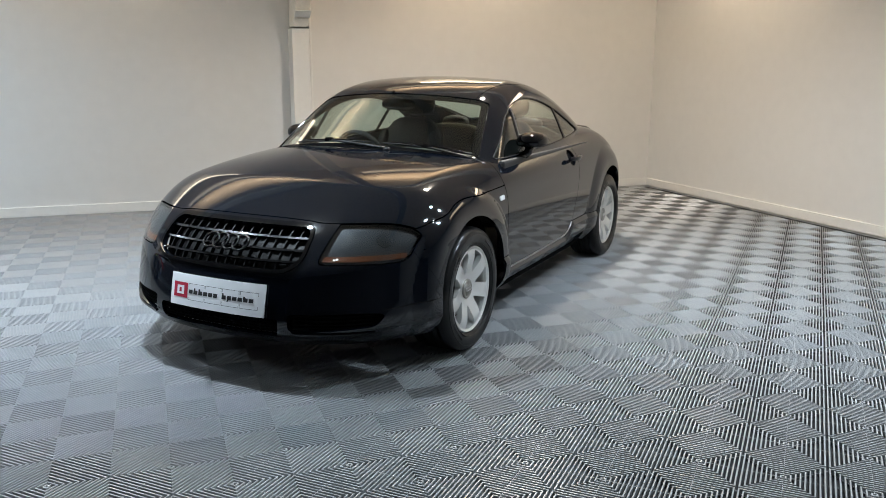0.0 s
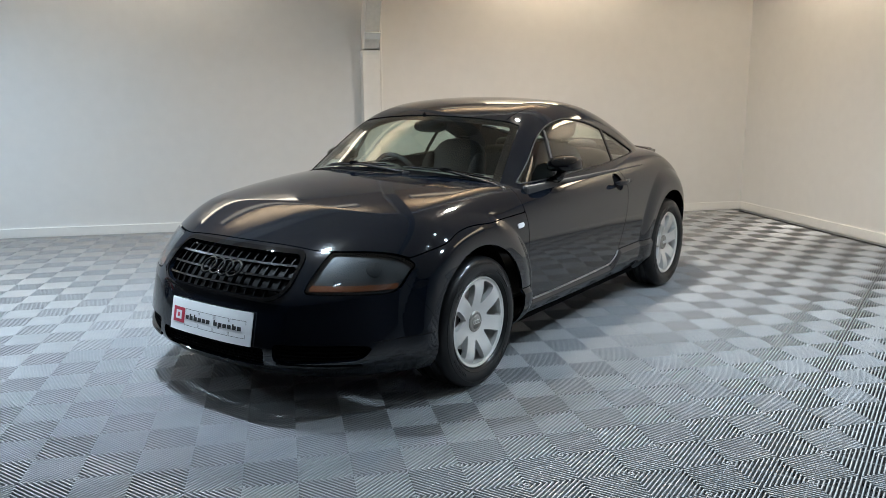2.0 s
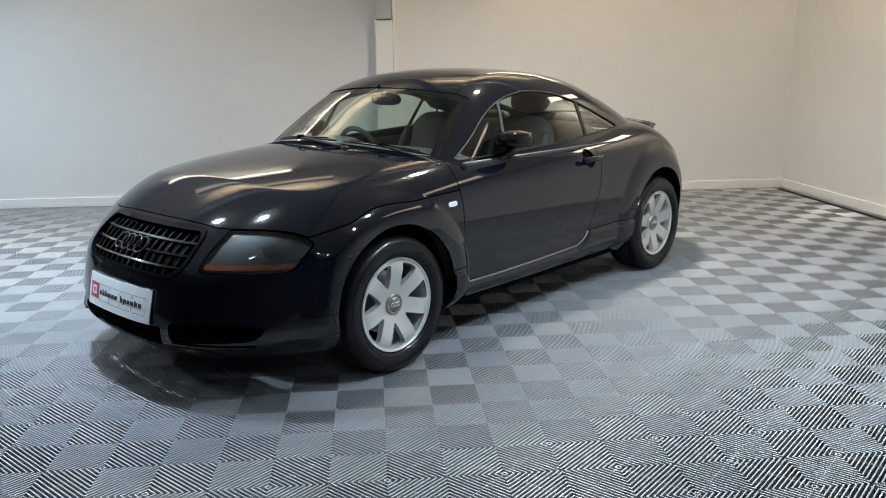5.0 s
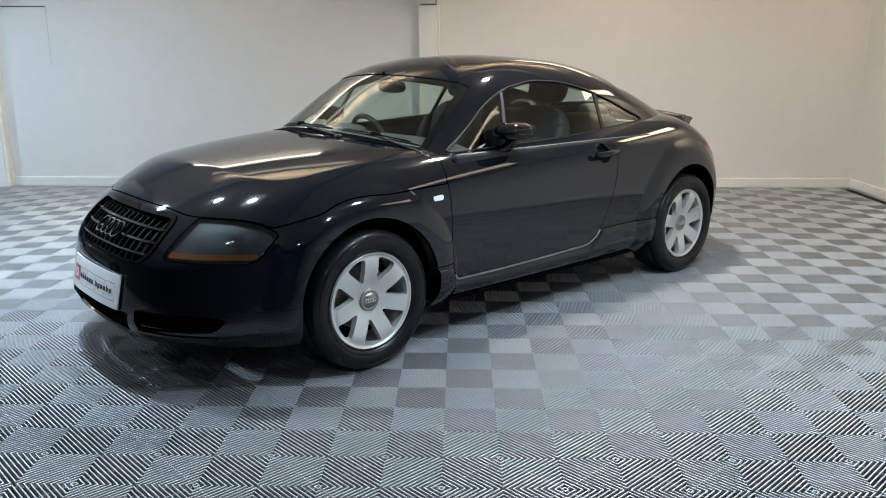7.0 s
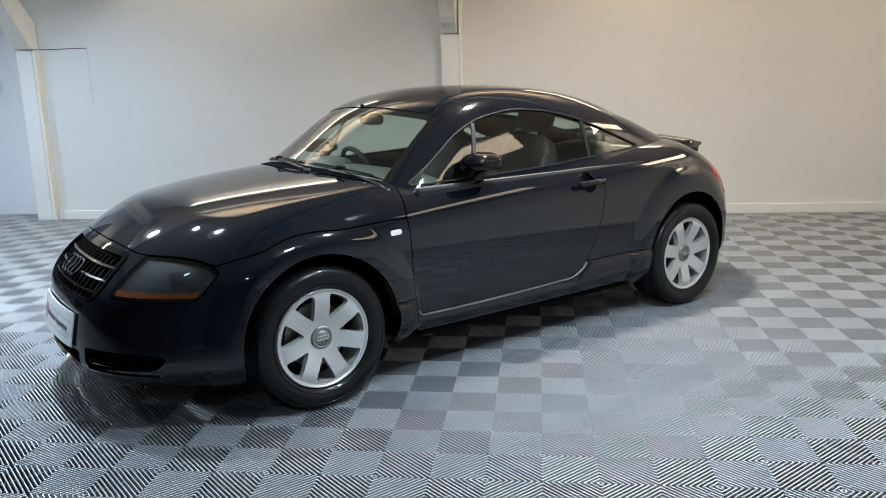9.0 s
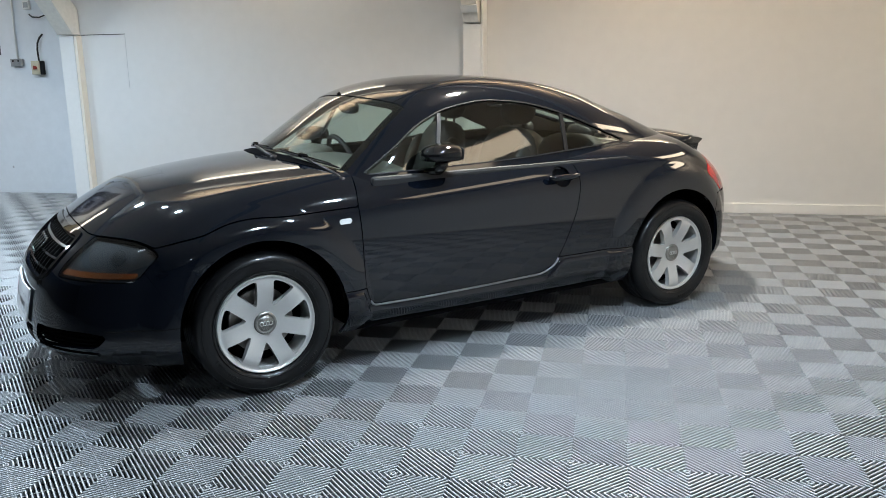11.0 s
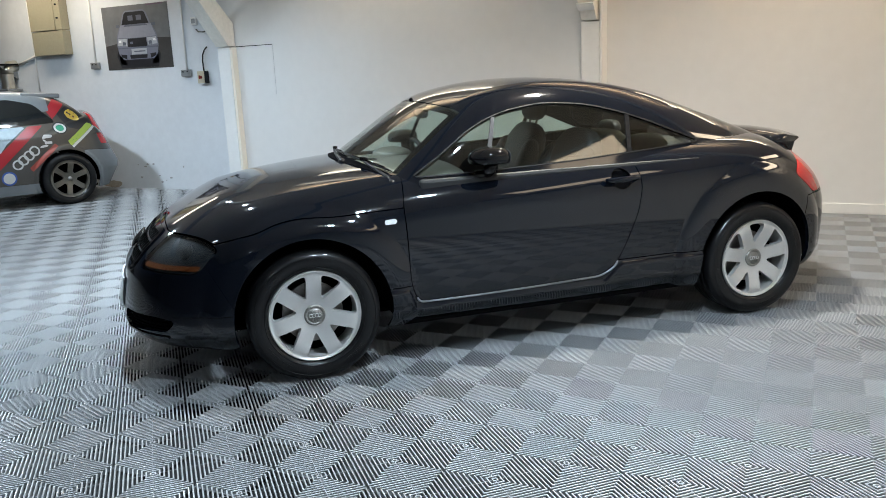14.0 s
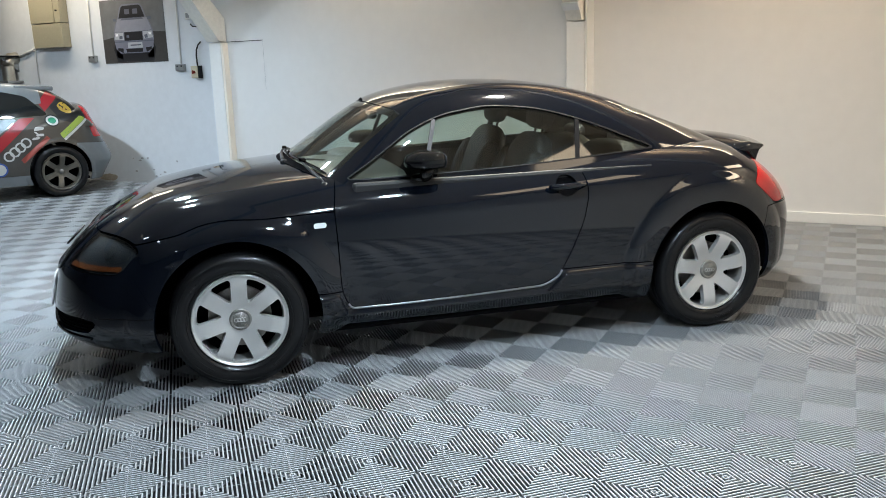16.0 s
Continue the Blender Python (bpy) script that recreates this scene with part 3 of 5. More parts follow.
grille_hole = nose.clip(on_front(GRILLE))
low_hole = nose.clip(on_front(LOW_INTAKE))
side_hole = nose.clip(on_front(SIDE_INTAKE))
nose = nose.clip(outside(on_front(GRILLE))).clip(outside(on_front(LOW_INTAKE))).clip(outside(on_front(SIDE_INTAKE)))


def patch(name, y0, y1, z0, z1, lift, material, parent, hem=0.01, label="", flip=False):
    """A strip of the nose between two widths and two heights, lifted off it, with its own fine grid."""
    ny, nz = max(2, int(abs(y1 - y0) / 0.010) + 2), max(2, int((z1 - z0) / 0.012) + 2)
    grid = [(y, z) for y in np.linspace(y0, y1, ny) for z in np.linspace(z0, z1, nz)]
    starts = np.array([(-0.3, y, z) for y, z in grid])
    p, n = cast(body_field, starts, np.tile((-1.0, 0, 0), (len(grid), 1)), 1.0)
    faces = [(i * nz + j, i * nz + j + 1, (i + 1) * nz + j + 1, (i + 1) * nz + j) for i in range(ny - 1) for j in range(nz - 1)]
    s = Sheet(p, n, faces).moved(lift)
    return (s.mirror() if flip else s).put(name, material, parent, label, hem)


def both(s):
    return s.plus(s.mirror())


both(lining).put("body_shell", dull_black, coupe, "dark inner body shell", hem=0)
both(hood).put("bonnet", paint, coupe, "long curved black bonnet", hem=0.012)
both(nose).put("front_bumper", paint, coupe, "smooth black front bumper", hem=0.02)
both(tail).put("rear_bumper", paint, coupe, "black rear bumper", hem=0.02)
for flip in (False, True):
    def sided(s):
        return s.mirror() if flip else s

    sided(fender).put("front_wing", paint, coupe, "flared black front wing", hem=0.018)
    sided(quarter).put("rear_quarter", paint, coupe, "flared black rear quarter panel", hem=0.018)
    skirt_part = sided(skirt).put("side_skirt", paint, coupe, "black side skirt", hem=0.012)
    sy, lip = 1 if flip else -1, []
    for px, pz in rounded([(0.492, 0.330), (0.510, 0.3065), (0.75, 0.3045), (1.10, 0.3105), (1.476, 0.322), (1.548, 0.362), (1.566, 0.394)], 4, [0, 0.02, 0.1, 0.1, 0.04, 0.03, 0]):
        q, _ = cast(body_field, np.array([[px, 0, pz]]), np.array([[0, float(sy), 0]]), 1.2)
        lip.append(Vector(q[0]) + Vector((0, sy * 0.0015, 0)))
    # added bright strip in place of the gleam on the painted ledge
    part("sill_edge", tube(lip, 0.0050, 8), sill_highlight, skirt_part, "thin bright strip standing for the highlight on the sill", smooth=True)
    pit = lambda x, y, z: np.hypot((x - 1.600) / 1.12, z - 0.812) - 0.050
    door_part = sided(door.clip(outside(pit))).put("door", paint, coupe, "closed black door", hem=0.014)
    sided(door.clip(pit).moved(-0.020)).put("handle_recess", gloss_black, door_part, "round dark handle recess", hem=0)
    sy = 1 if flip else -1
    ring = []
    for a in np.linspace(0, 2 * math.pi, 33):
        px, pz = 1.600 + 0.056 * math.cos(a), 0.812 + 0.050 * math.sin(a)
        q, _ = cast(body_field, np.array([[px, 0, pz]]), np.array([[0, float(sy), 0]]), 1.2)
        ring.append(Vector(q[0]) + Vector((0, sy * 0.0005, 0)))
    part("recess_rim", tube(ring, 0.0022, 6, cap=False), dark_chrome, door_part, smooth=True)
    bar = tube([(1.500, sy * 0.846, 0.811), (1.525, sy * 0.866, 0.812), (1.60, sy * 0.876, 0.815), (1.672, sy * 0.866, 0.818), (1.694, sy * 0.846, 0.818)], [0.011, 0.0155, 0.016, 0.0145, 0.011], 12)
    part("door_handle", bar, paint, door_part, "black bar handle", smooth=True)
    # headlamp
    lamp = sided(head_lamp).put("headlamp", lamp_glass, coupe, "hazy smoked headlamp with an amber strip", hem=0)
    lamp.visible_shadow = False
    sided(head_lamp.moved(-0.016)).put("reflector", lamp_inner, lamp, hem=0)
    sided(head_lamp.clip(lambda x, y, z: np.maximum(np.abs(z - 0.572) - 0.011, np.maximum(0.49 - np.abs(y), np.abs(y) - 0.775))).moved(-0.009)).put("indicator_strip", amber, lamp, "amber indicator strip", hem=0.006)
    for py, pz, r in ((0.690, 0.645, 0.030),):
        p, n = cast(body_field, np.array([[-0.3, -py, pz]]), np.array([[-1.0, 0, 0]]))
        bm = lathe([(0.001, -0.0035), (r * 0.5, -0.003), (r * 0.85, -0.0015), (r, 0.0), (r * 1.1, -0.0008), (r * 1.16, 0.004)], "x", 32)
        face_way = Vector((n[0][0], -sy * n[0][1], n[0][2]))
        turn_to = Vector((-1, 0, 0)).rotation_difference(face_way).to_matrix().to_4x4()
        bm.transform(Matrix.Translation(Vector((p[0][0], sy * py, pz)) - face_way * 0.0145) @ turn_to)
        part("projector_lens", bm, lamp_lens, lamp, "round projector lens", smooth=True)
    sided(rear_lamp).put("tail_lamp", red_lamp, coupe, "red tail lamp", hem=0.012)
    sided(fender.clip(lambda x, y, z: sdf(rounded([(0.352, 0.699), (0.352, 0.722), (0.412, 0.724), (0.412, 0.701)], 3, 0.008), x, z) - np.where(np.abs(y) > .5, 0, -9)).moved(0.005)).put("side_repeater", clear_lens, coupe, "small clear side repeater lamp", hem=0.006)
    sided(side_hole.moved(-0.035)).put("side_intake", dull_black, coupe, "dark side air intake", hem=0)
    for k in range(4):
        zz = 0.276 + 0.017 * k
        patch("intake_slat", 0.40, 0.70, zz - 0.003, zz + 0.003, -0.014, dull_black, coupe, 0.012, flip=not flip)

    patch("intake_lip", 0.392, 0.700, 0.2480, 0.2575, 0.007, gloss_black, coupe, 0.014, "gloss black lip below the intake", flip=not flip)

    crease = []
    for k in range(9):
        px, pz = -0.62 + 0.032 * k, 0.350 + 0.0016 * k
        q, _ = cast(body_field, np.array([[px, 0, pz]]), np.array([[0, float(sy), 0]]), 1.2)
        crease.append(Vector(q[0]) - Vector((0, sy * 0.0012, 0)))
    part("bumper_crease", tube(crease, 0.0030, 6), gloss_black, coupe, "fine crease along the bumper corner", smooth=True)

# grille, low intake, badge rings
grille = both(grille_hole.moved(-0.07)).put("grille", grille_black, coupe, "black radiator grille with thin bars", hem=0)
both(nose.clip(grow(on_front(GRILLE), 0.016)).moved(0.006)).put("grille_frame", gloss_black, grille, "gloss black grille surround", hem=0.01)
for zz, w in ((0.556, 0.384), (0.601, 0.396), (0.646, 0.392)):
    patch("grille_bar", -w, w, zz - 0.0038, zz + 0.0038, -0.005, dark_chrome, grille, 0.018)
for k in range(14):
    yy = -0.3445 + 0.053 * k
    lo = 0.526 if abs(yy) < 0.31 else 0.548
    patch("grille_rib", yy - 0.003, yy + 0.003, lo, 0.678, -0.012, grille_black, grille, 0.02)
low = both(low_hole.moved(-0.04)).put("low_intake", dull_black, coupe, "dark lower air intake", hem=0)
for k in range(4):
    zz = 0.249 + 0.017 * k
    patch("intake_slat", -0.325, 0.325, zz - 0.0026, zz + 0.0026, -0.012, dull_black, low, 0.012)
for k in range(25):
    yy = -0.324 + 0.027 * k
    patch("intake_rib", yy - 0.002, yy + 0.002, 0.237, 0.311, -0.014, dull_black, low, 0.01)
for k in range(4):
    yy = -0.084 + 0.056 * k
    p, n = cast(body_field, np.array([[-0.3, yy, 0.611]]), np.array([[-1.0, 0, 0]]))
    bm = bmesh.new()
    ring = [[bm.verts.new((-(0.005 * math.sin(b)), (0.040 + 0.0062 * math.cos(b)) * math.cos(a), (0.040 + 0.0062 * math.cos(b)) * math.sin(a))) for b in np.linspace(0, 2 * math.pi, 8, endpoint=False)] for a in np.linspace(0, 2 * math.pi, 36, endpoint=False)]
    for i in range(36):
        for j in range(8):
            bm.faces.new((ring[i][j], ring[(i + 1) % 36][j], ring[(i + 1) % 36][(j + 1) % 8], ring[i][(j + 1) % 8]))
    bmesh.ops.recalc_face_normals(bm, faces=bm.faces)
    tilt = math.asin(max(-1, min(1, n[0][2])))
    bm.transform(Matrix.Translation((p[0][0] - 0.012, yy, 0.611)) @ Matrix.Rotation(tilt, 4, "Y") @ Matrix.Rotation(-n[0][1] / 1.2, 4, "Z"))
    part("badge_ring", bm, dark_chrome, grille, "dark ring of the grille badge", smooth=True)

patch("grille_back", -0.430, 0.430, 0.498, 0.705, -0.060, grille_black, grille, 0, "black back of the grille")
patch("intake_back", -0.365, 0.365, 0.218, 0.330, -0.045, dull_black, low, 0)
for flip in (False, True):
    patch("intake_back", 0.355, 0.765, 0.240, 0.360, -0.040, dull_black, coupe, 0, "dark back of the side intake", flip=not flip)

# plate, bent round the bumper; the dealer's name is drawn as plain bars
plate = patch("show_plate", -0.279, 0.253, 0.316, 0.457, 0.013, plate_white, coupe, 0.006, "white dealer show plate with red and black print")


def print_on(name, y0, y1, z0, z1, material, lift=0.0140):
    patch(name, y0, y1, z0, z1, lift, material, plate, 0)


print_on("red_block", 0.146, 0.232, 0.352, 0.418, plate_red)
print_on("block_stroke", 0.168, 0.212, 0.366, 0.404, plate_white, 0.0146)
print_on("block_stroke", 0.183, 0.197, 0.376, 0.394, plate_red, 0.0152)
# bars as wide as each letter: start, heights over and under the line
for edge, sizes in ((0.138, ((0, 0), (9, 0), (9, 0), (0, 0), (0, 0), (0, 0))), (-0.056, ((8, 0), (0, 8), (0, 0), (0, 0), (6, 0), (0, 0)))):
    for up, down in sizes:
        print_on("print_bar", edge - 0.0235, edge, 0.3735, 0.3905, ink)
        if up:
            print_on("print_bar", edge - 0.010, edge, 0.3905, 0.3905 + 0.001 * up, ink)
        if down:
            print_on("print_bar", edge - 0.009, edge, 0.3735 - 0.001 * down, 0.3735, ink)
        edge -= 0.0290
for k in range(4):
    a, b = 0.140 - 0.0985 * k, 0.140 - 0.0985 * k - 0.092
    for z0, z1 in ((0.345, 0.3466), (0.4164, 0.418)):
        print_on("print_line", b, a, z0, z1, ink)
    for yy in (a, b):
        print_on("print_line", yy - 0.0008, yy + 0.0008, 0.345, 0.362, ink)
        print_on("print_line", yy - 0.0008, yy + 0.0008, 0.402, 0.418, ink)

# ---- roof, pillars and glass ----
dome = shell(dome_field, 0.95, 2.1, 0.80, 0.014, math.radians(1.4), 1.0, 120)
dome = dome.clip(lambda x, y, z: -0.010 - body_field(x, y, z)).clip(lambda x, y, z: np.maximum(0.80 - z, x - 2.88))
win = on_side(WINDOW)


def screen_edge(x, y, z):
    y = np.abs(y)
    return np.maximum(y - (0.688 - 0.281 * (x - 0.409)), bowed(x, y) - 0.735)


def rear_edge(x, y, z):
    y = np.abs(y)
    return np.maximum(np.maximum(y - (0.545 - 0.30 * (x - 2.1)), 2.12 - bowed(x, y)), bowed(x, y) - 2.66)


glass_side = dome.clip(win)
rest_dome = dome.clip(outside(win))
trim_band = rest_dome.clip(grow(win, 0.0052))
glass_front = rest_dome.clip(grow(screen_edge, -0.001))
rest_dome = rest_dome.clip(outside(screen_edge, 0.002))
glass_rear = rest_dome.clip(rear_edge)
rest_dome = rest_dome.clip(outside(rear_edge))
roof_edge = lambda x, y, z: np.maximum(np.abs(y) - 0.505 + 0.05 * (x - 1.3) ** 2, bowed(x, y) - 2.04)
roof = rest_dome.clip(grow(roof_edge, -0.0016))
rails = rest_dome.clip(outside(roof_edge, 0.0016))
roof_part = both(roof).put("roof", paint, coupe, "curved black roof", hem=0.01)
both(roof.moved(-0.030)).put("headlining", pale_lining, roof_part, "pale headlining", hem=0)
ws = both(glass_front.moved(-0.004)).put("windscreen", pane_clear, coupe, "clear tinted windscreen", hem=0)
ws.visible_shadow = False
both(glass_front.clip(lambda x, y, z: -0.042 - screen_edge(x, y, z)).moved(-0.007)).put("screen_border", dull_black, ws, "black printed border", hem=0)
rw = both(glass_rear.moved(-0.004)).put("rear_window", pane_side, coupe, "tinted rear window", hem=0)
rw.visible_shadow = False
bar2 = lambda x, y, z: np.abs(x - (1.700 + 0.22 * (z - 0.945))) - 0.012
for flip in (False, True):
    def sided(s):
        return s.mirror() if flip else s

    sided(rails).put("roof_rail", paint, coupe, "black roof side and pillars", hem=0.012)
    sided(rails.moved(-0.026)).put("pillar_lining", interior_black, coupe, hem=0)
    sided(trim_band.moved(0.003)).put("window_trim", bright_trim, coupe, "satin metal window trim", hem=0.006)
    bm, rows = bmesh.new(), []
    for z in np.linspace(0.925, 1.19, 14):
        x = 0.905 + 0.34 * (z - 0.92)
        q, n = cast(dome_field, np.array([[x, 0, z]]), np.array([[0, 1.0 if flip else -1.0, 0]]), 1.2)
        if float(sdf(np.array(WINDOW), np.array([x]), np.array([z]))[0]) > 0.004:
            continue
        q, n = Vector(q[0]), Vector(n[0])
        rows.append([bm.verts.new(q + Vector((dx, 0, 0)) + n * dn) for dx, dn in ((-0.011, -0.006), (-0.010, 0.003), (0.010, 0.003), (0.011, -0.006))])
    for a, b in zip(rows, rows[1:]):
        for k in range(3):
            bm.faces.new((a[k], a[k + 1], b[k + 1], b[k]))
    bmesh.ops.recalc_face_normals(bm, faces=bm.faces)
    part("window_bar", bm, bar_trim, coupe, "satin grey upright window bar", smooth=False)
    sided(glass_side.clip(bar2).moved(0.001)).put("window_bar", satin_black, coupe, hem=0.01)
    panes = (("quarter_light", lambda x, y, z: x - (0.905 + 0.34 * (z - 0.92)) + 0.010), ("side_window", lambda x, y, z: np.maximum(0.915 + 0.34 * (z - 0.92) - x, x - (1.700 + 0.22 * (z - 0.945)) + 0.012)), ("rear_side_window", lambda x, y, z: 1.712 + 0.22 * (z - 0.945) - x))
    for name, f in panes:
        pane = sided(glass_side.clip(f).moved(-0.004)).put(name, pane_side, coupe, "tinted side glass", hem=0)
        pane.visible_shadow = False


# ---- wheels ----
def rim_sheet():
    """The dished rim face, on a polar grid."""
    rs = np.concatenate((np.linspace(0.0, 0.06, 5), np.linspace(0.068, 0.196, 17), [0.200, 0.205, 0.210, 0.214, 0.2165, 0.2165]))
    depth = cubic([0.0, 0.05, 0.075, 0.13, 0.19, 0.205, 0.2165, 0.22], [0.028, 0.029, 0.024, 0.010, 0.006, 0.004, 0.010, 0.03])
    steps = 168
    v = np.array([(r * math.sin(2 * math.pi * k / steps), float(depth(np.array(r))), r * math.cos(2 * math.pi * k / steps)) for r in rs for k in range(steps)])
    e = 1e-3
    n = []
    for r in rs:
        sl = float(depth(np.array(min(r + e, 0.2165))) - depth(np.array(max(r - e, 0.0)))) / (2 * e)
        for k in range(steps):
            a = 2 * math.pi * k / steps
            m = np.array((sl * math.sin(a), -1.0, sl * math.cos(a)))
            n.append(m / np.linalg.norm(m))
    faces = [(i * steps + k, (i + 1) * steps + k, (i + 1) * steps + (k + 1) % steps, i * steps + (k + 1) % steps) for i in range(len(rs) - 1) for k in range(steps)]
    return Sheet(v, np.array(n), [f[::-1] for f in faces])


def spoke_holes(x, y, z):
    r, a = np.hypot(x, z), np.arctan2(x, z)
    b = np.abs((a + math.pi / 7) % (2 * math.pi / 7) - math.pi / 7)
    across = r * np.sin(b)
    edge = 0.0335 + 0.018 * (r - 0.06)
    hole = -smax(smax(edge - across, 0.084 - r, 0.012), r - 0.194, 0.014)
    return hole


face = rim_sheet().clip(spoke_holes)


def wheel(x, y, turn, sign):
    m = Matrix.Translation((x, y, HUB)) @ Matrix.Rotation(math.pi if sign > 0 else 0, 4, "Z") @ Matrix.Rotation(turn, 4, "Y")
    barrel = part("wheel", lathe([(0.2165, 0.012), (0.206, 0.02), (0.198, 0.05), (0.190, 0.10), (0.200, 0.175), (0.2165, 0.19)], "y", 72), alloy, coupe, "silver seven-spoke alloy wheel", smooth=True)
    barrel.matrix_basis = m
    face.put("rim_face", alloy, barrel, "seven broad silver spokes", hem=0.028)
    tyre = [(0.212, 0.022), (0.217, 0.006), (0.226, -0.006), (0.245, -0.014), (0.268, -0.016), (0.288, -0.010), (0.300, -0.001), (0.3065, 0.012)]
    for k in range(4):
        y0 = 0.020 + k * 0.044
        tyre += [(0.3085, y0), (0.310, y0 + 0.016), (0.310, y0 + 0.030), (0.302, y0 + 0.032), (0.302, y0 + 0.040)]
    tyre += [(0.306, 0.198), (0.295, 0.212), (0.27, 0.218), (0.23, 0.21), (0.214, 0.19)]
    part("tyre", lathe(tyre, "y", 96), rubber, barrel, "black road tyre with ribbed sidewall", smooth=True)
    for r in (0.232, 0.279):
        part("sidewall_ridge", lathe([(r - 0.0016, -0.0085 if r < 0.25 else -0.0135), (r - 0.0008, -0.0125 if r < 0.25 else -0.0160), (r + 0.0008, -0.0135 if r < 0.25 else -0.0155), (r + 0.0016, -0.0105)], "y", 96), rubber, barrel, smooth=True)
    for start, count in ((0.5, 9), (2.2, 7), (3.7, 9), (5.3, 6)):
        marks = bmesh.new()
        for k in range(count):
            a = start + 0.062 * k
            bm2 = box((-0.0055, -0.0176, -0.007), (0.0055, -0.0130, 0.007), 0.001, 1)
            bm2.transform(Matrix.Rotation(a, 4, "Y") @ Matrix.Translation((0, 0, 0.2565)))
            tmp = bpy.data.meshes.new("mark")
            bm2.to_mesh(tmp)
            bm2.free()
            marks.from_mesh(tmp)
            bpy.data.meshes.remove(tmp)
        part("sidewall_mark", marks, rubber, barrel, "raised marks on the tyre wall")
    part("hub_cap", lathe([(0.0005, 0.018), (0.033, 0.019), (0.0345, 0.0215), (0.037, 0.0215), (0.039, 0.0185), (0.0465, 0.0205), (0.0495, 0.024), (0.050, 0.034)], "y", 40), cap_metal, barrel, "worn metal hub cap", smooth=True)
    for k in range(4):
        bm2 = lathe([(0.0068, 0.0175), (0.0072, 0.0150), (0.0096, 0.0150), (0.0100, 0.0175)], "y", 18)
        bm2.transform(Matrix.Rotation(-turn, 4, "Y") @ Matrix.Translation((-0.0195 + 0.013 * k, 0, 0)))
        part("cap_ring", bm2, alloy, barrel, "small raised ring on the hub cap", smooth=True)
    part("brake_disc", lathe([(0.05, 0.085), (0.142, 0.085), (0.142, 0.107), (0.05, 0.107)], "y", 48), brake_metal, barrel, "dull brake disc", smooth=False)
    part("wheel_back", lathe([(0.0005, 0.125), (0.196, 0.125)], "y", 40), dull_black, barrel)
    for k in range(5):
        a = 2 * math.pi * (k + 0.5) / 5
        bm2 = lathe([(0.0005, 0.021), (0.006, 0.022), (0.0065, 0.03)], "y", 8, None)
        bm2.transform(Matrix.Translation((0.062 * math.sin(a), 0.009, 0.062 * math.cos(a))))
        part("wheel_bolt", bm2, cap_metal, barrel)
    return barrel


wheel(0.0, -0.856, 0.02, -1)
wheel(BASE, -0.848, math.pi / 7, -1)
wheel(0.0, 0.856, 0.0, 1)
wheel(BASE, 0.848, 0.3, 1)

# wheel wells and floor pan
for x, r in ((0.0, 0.385), (BASE, 0.392)):
    for sy in (-1, 1):
        bm = bmesh.new()
        rows = []
        for k in range(25):
            a = math.pi * (k / 24) * 1.06 - 0.10
            p = (x + r * math.cos(a), HUB + r * math.sin(a))
            rows.append((bm.verts.new((p[0], sy * 0.79, p[1])), bm.verts.new((p[0], sy * 0.52, p[1]))))
        for a, b in zip(rows, rows[1:]):
            bm.faces.new((a[0], b[0], b[1], a[1]))
        hub = bm.verts.new((x, sy * 0.52, HUB))
        for a, b in zip(rows, rows[1:]):
            bm.faces.new((a[1], b[1], hub))
        part("wheel_arch_liner", bm, dull_black, coupe, "dark wheel arch liner", smooth=False)
part("floor_pan", box((-0.50, -0.52, 0.185), (2.9, 0.52, 0.215), 0.01), dull_black, coupe, "dark floor pan")
part("floor_pan_side", box((0.42, -0.80, 0.19), (2.0, 0.80, 0.215), 0.01), dull_black, coupe, "dark floor pan")


# ---- mirrors, wipers, spoiler ----
def blob(centre, radii, e=2.5, bm=None, seg=28):
    bm = bm or bmesh.new()
    vs = bmesh.ops.create_uvsphere(bm, u_segments=seg, v_segments=seg // 2, radius=1)["verts"]
    for v in vs:
        c = v.co
        s = (abs(c.x) ** e + abs(c.y) ** e + abs(c.z) ** e) ** (-1 / e)
        v.co = Vector(centre) + Vector((c.x * radii[0] * s, c.y * radii[1] * s, c.z * radii[2] * s))
    return bm


for sy in (-1, 1):
    housing = blob((0, 0, 0), (0.108, 0.088, 0.054), 2.3, seg=36)
    for v in housing.verts:
        if v.co.x > 0.070:
            v.co.x = 0.070 + (v.co.x - 0.070) * 0.3
        if v.co.z < -0.022:
            v.co.z = -0.022 + (v.co.z + 0.022) * 0.30
    housing.transform(Matrix.Translation((0.897, sy * 0.815, 0.968)))
    mir = part("door_mirror", housing, gloss_black, coupe, "rounded gloss black door mirror", smooth=True)
    arm = tube([(0.890, sy * 0.745, 0.880), (0.893, sy * 0.765, 0.886), (0.900, sy * 0.785, 0.905), (0.905, sy * 0.80, 0.945)], [0.022, 0.026, 0.024, 0.024], 14)
    for v in arm.verts:
        v.co.x = 0.895 + (v.co.x - 0.895) * 1.4
    part("mirror_arm", arm, gloss_black, mir, "black mirror arm", smooth=True)
    part("mirror_foot", blob((0.868, sy * 0.752, 0.885), (0.050, 0.036, 0.022), 2.4), gloss_black, mir, "black mirror foot", smooth=True)
    part("mirror_glass", blob((0.973, sy * 0.816, 0.972), (0.006, 0.070, 0.034), 3), lamp_lens, mir, "mirror glass", smooth=True)


def on_dome(x, y, lift=0.0):
    p, n = cast(dome_field, np.array([[x, y, 0.80]]), np.array([[0, 0, 1.0]]))
    return Vector(p[0]) + Vector(n[0]) * lift


def screen_foot(y, ahead=0.0, lift=0.010):
    return on_dome(0.325 + 0.13 * (y / 0.65) ** 2 - ahead, y, lift)


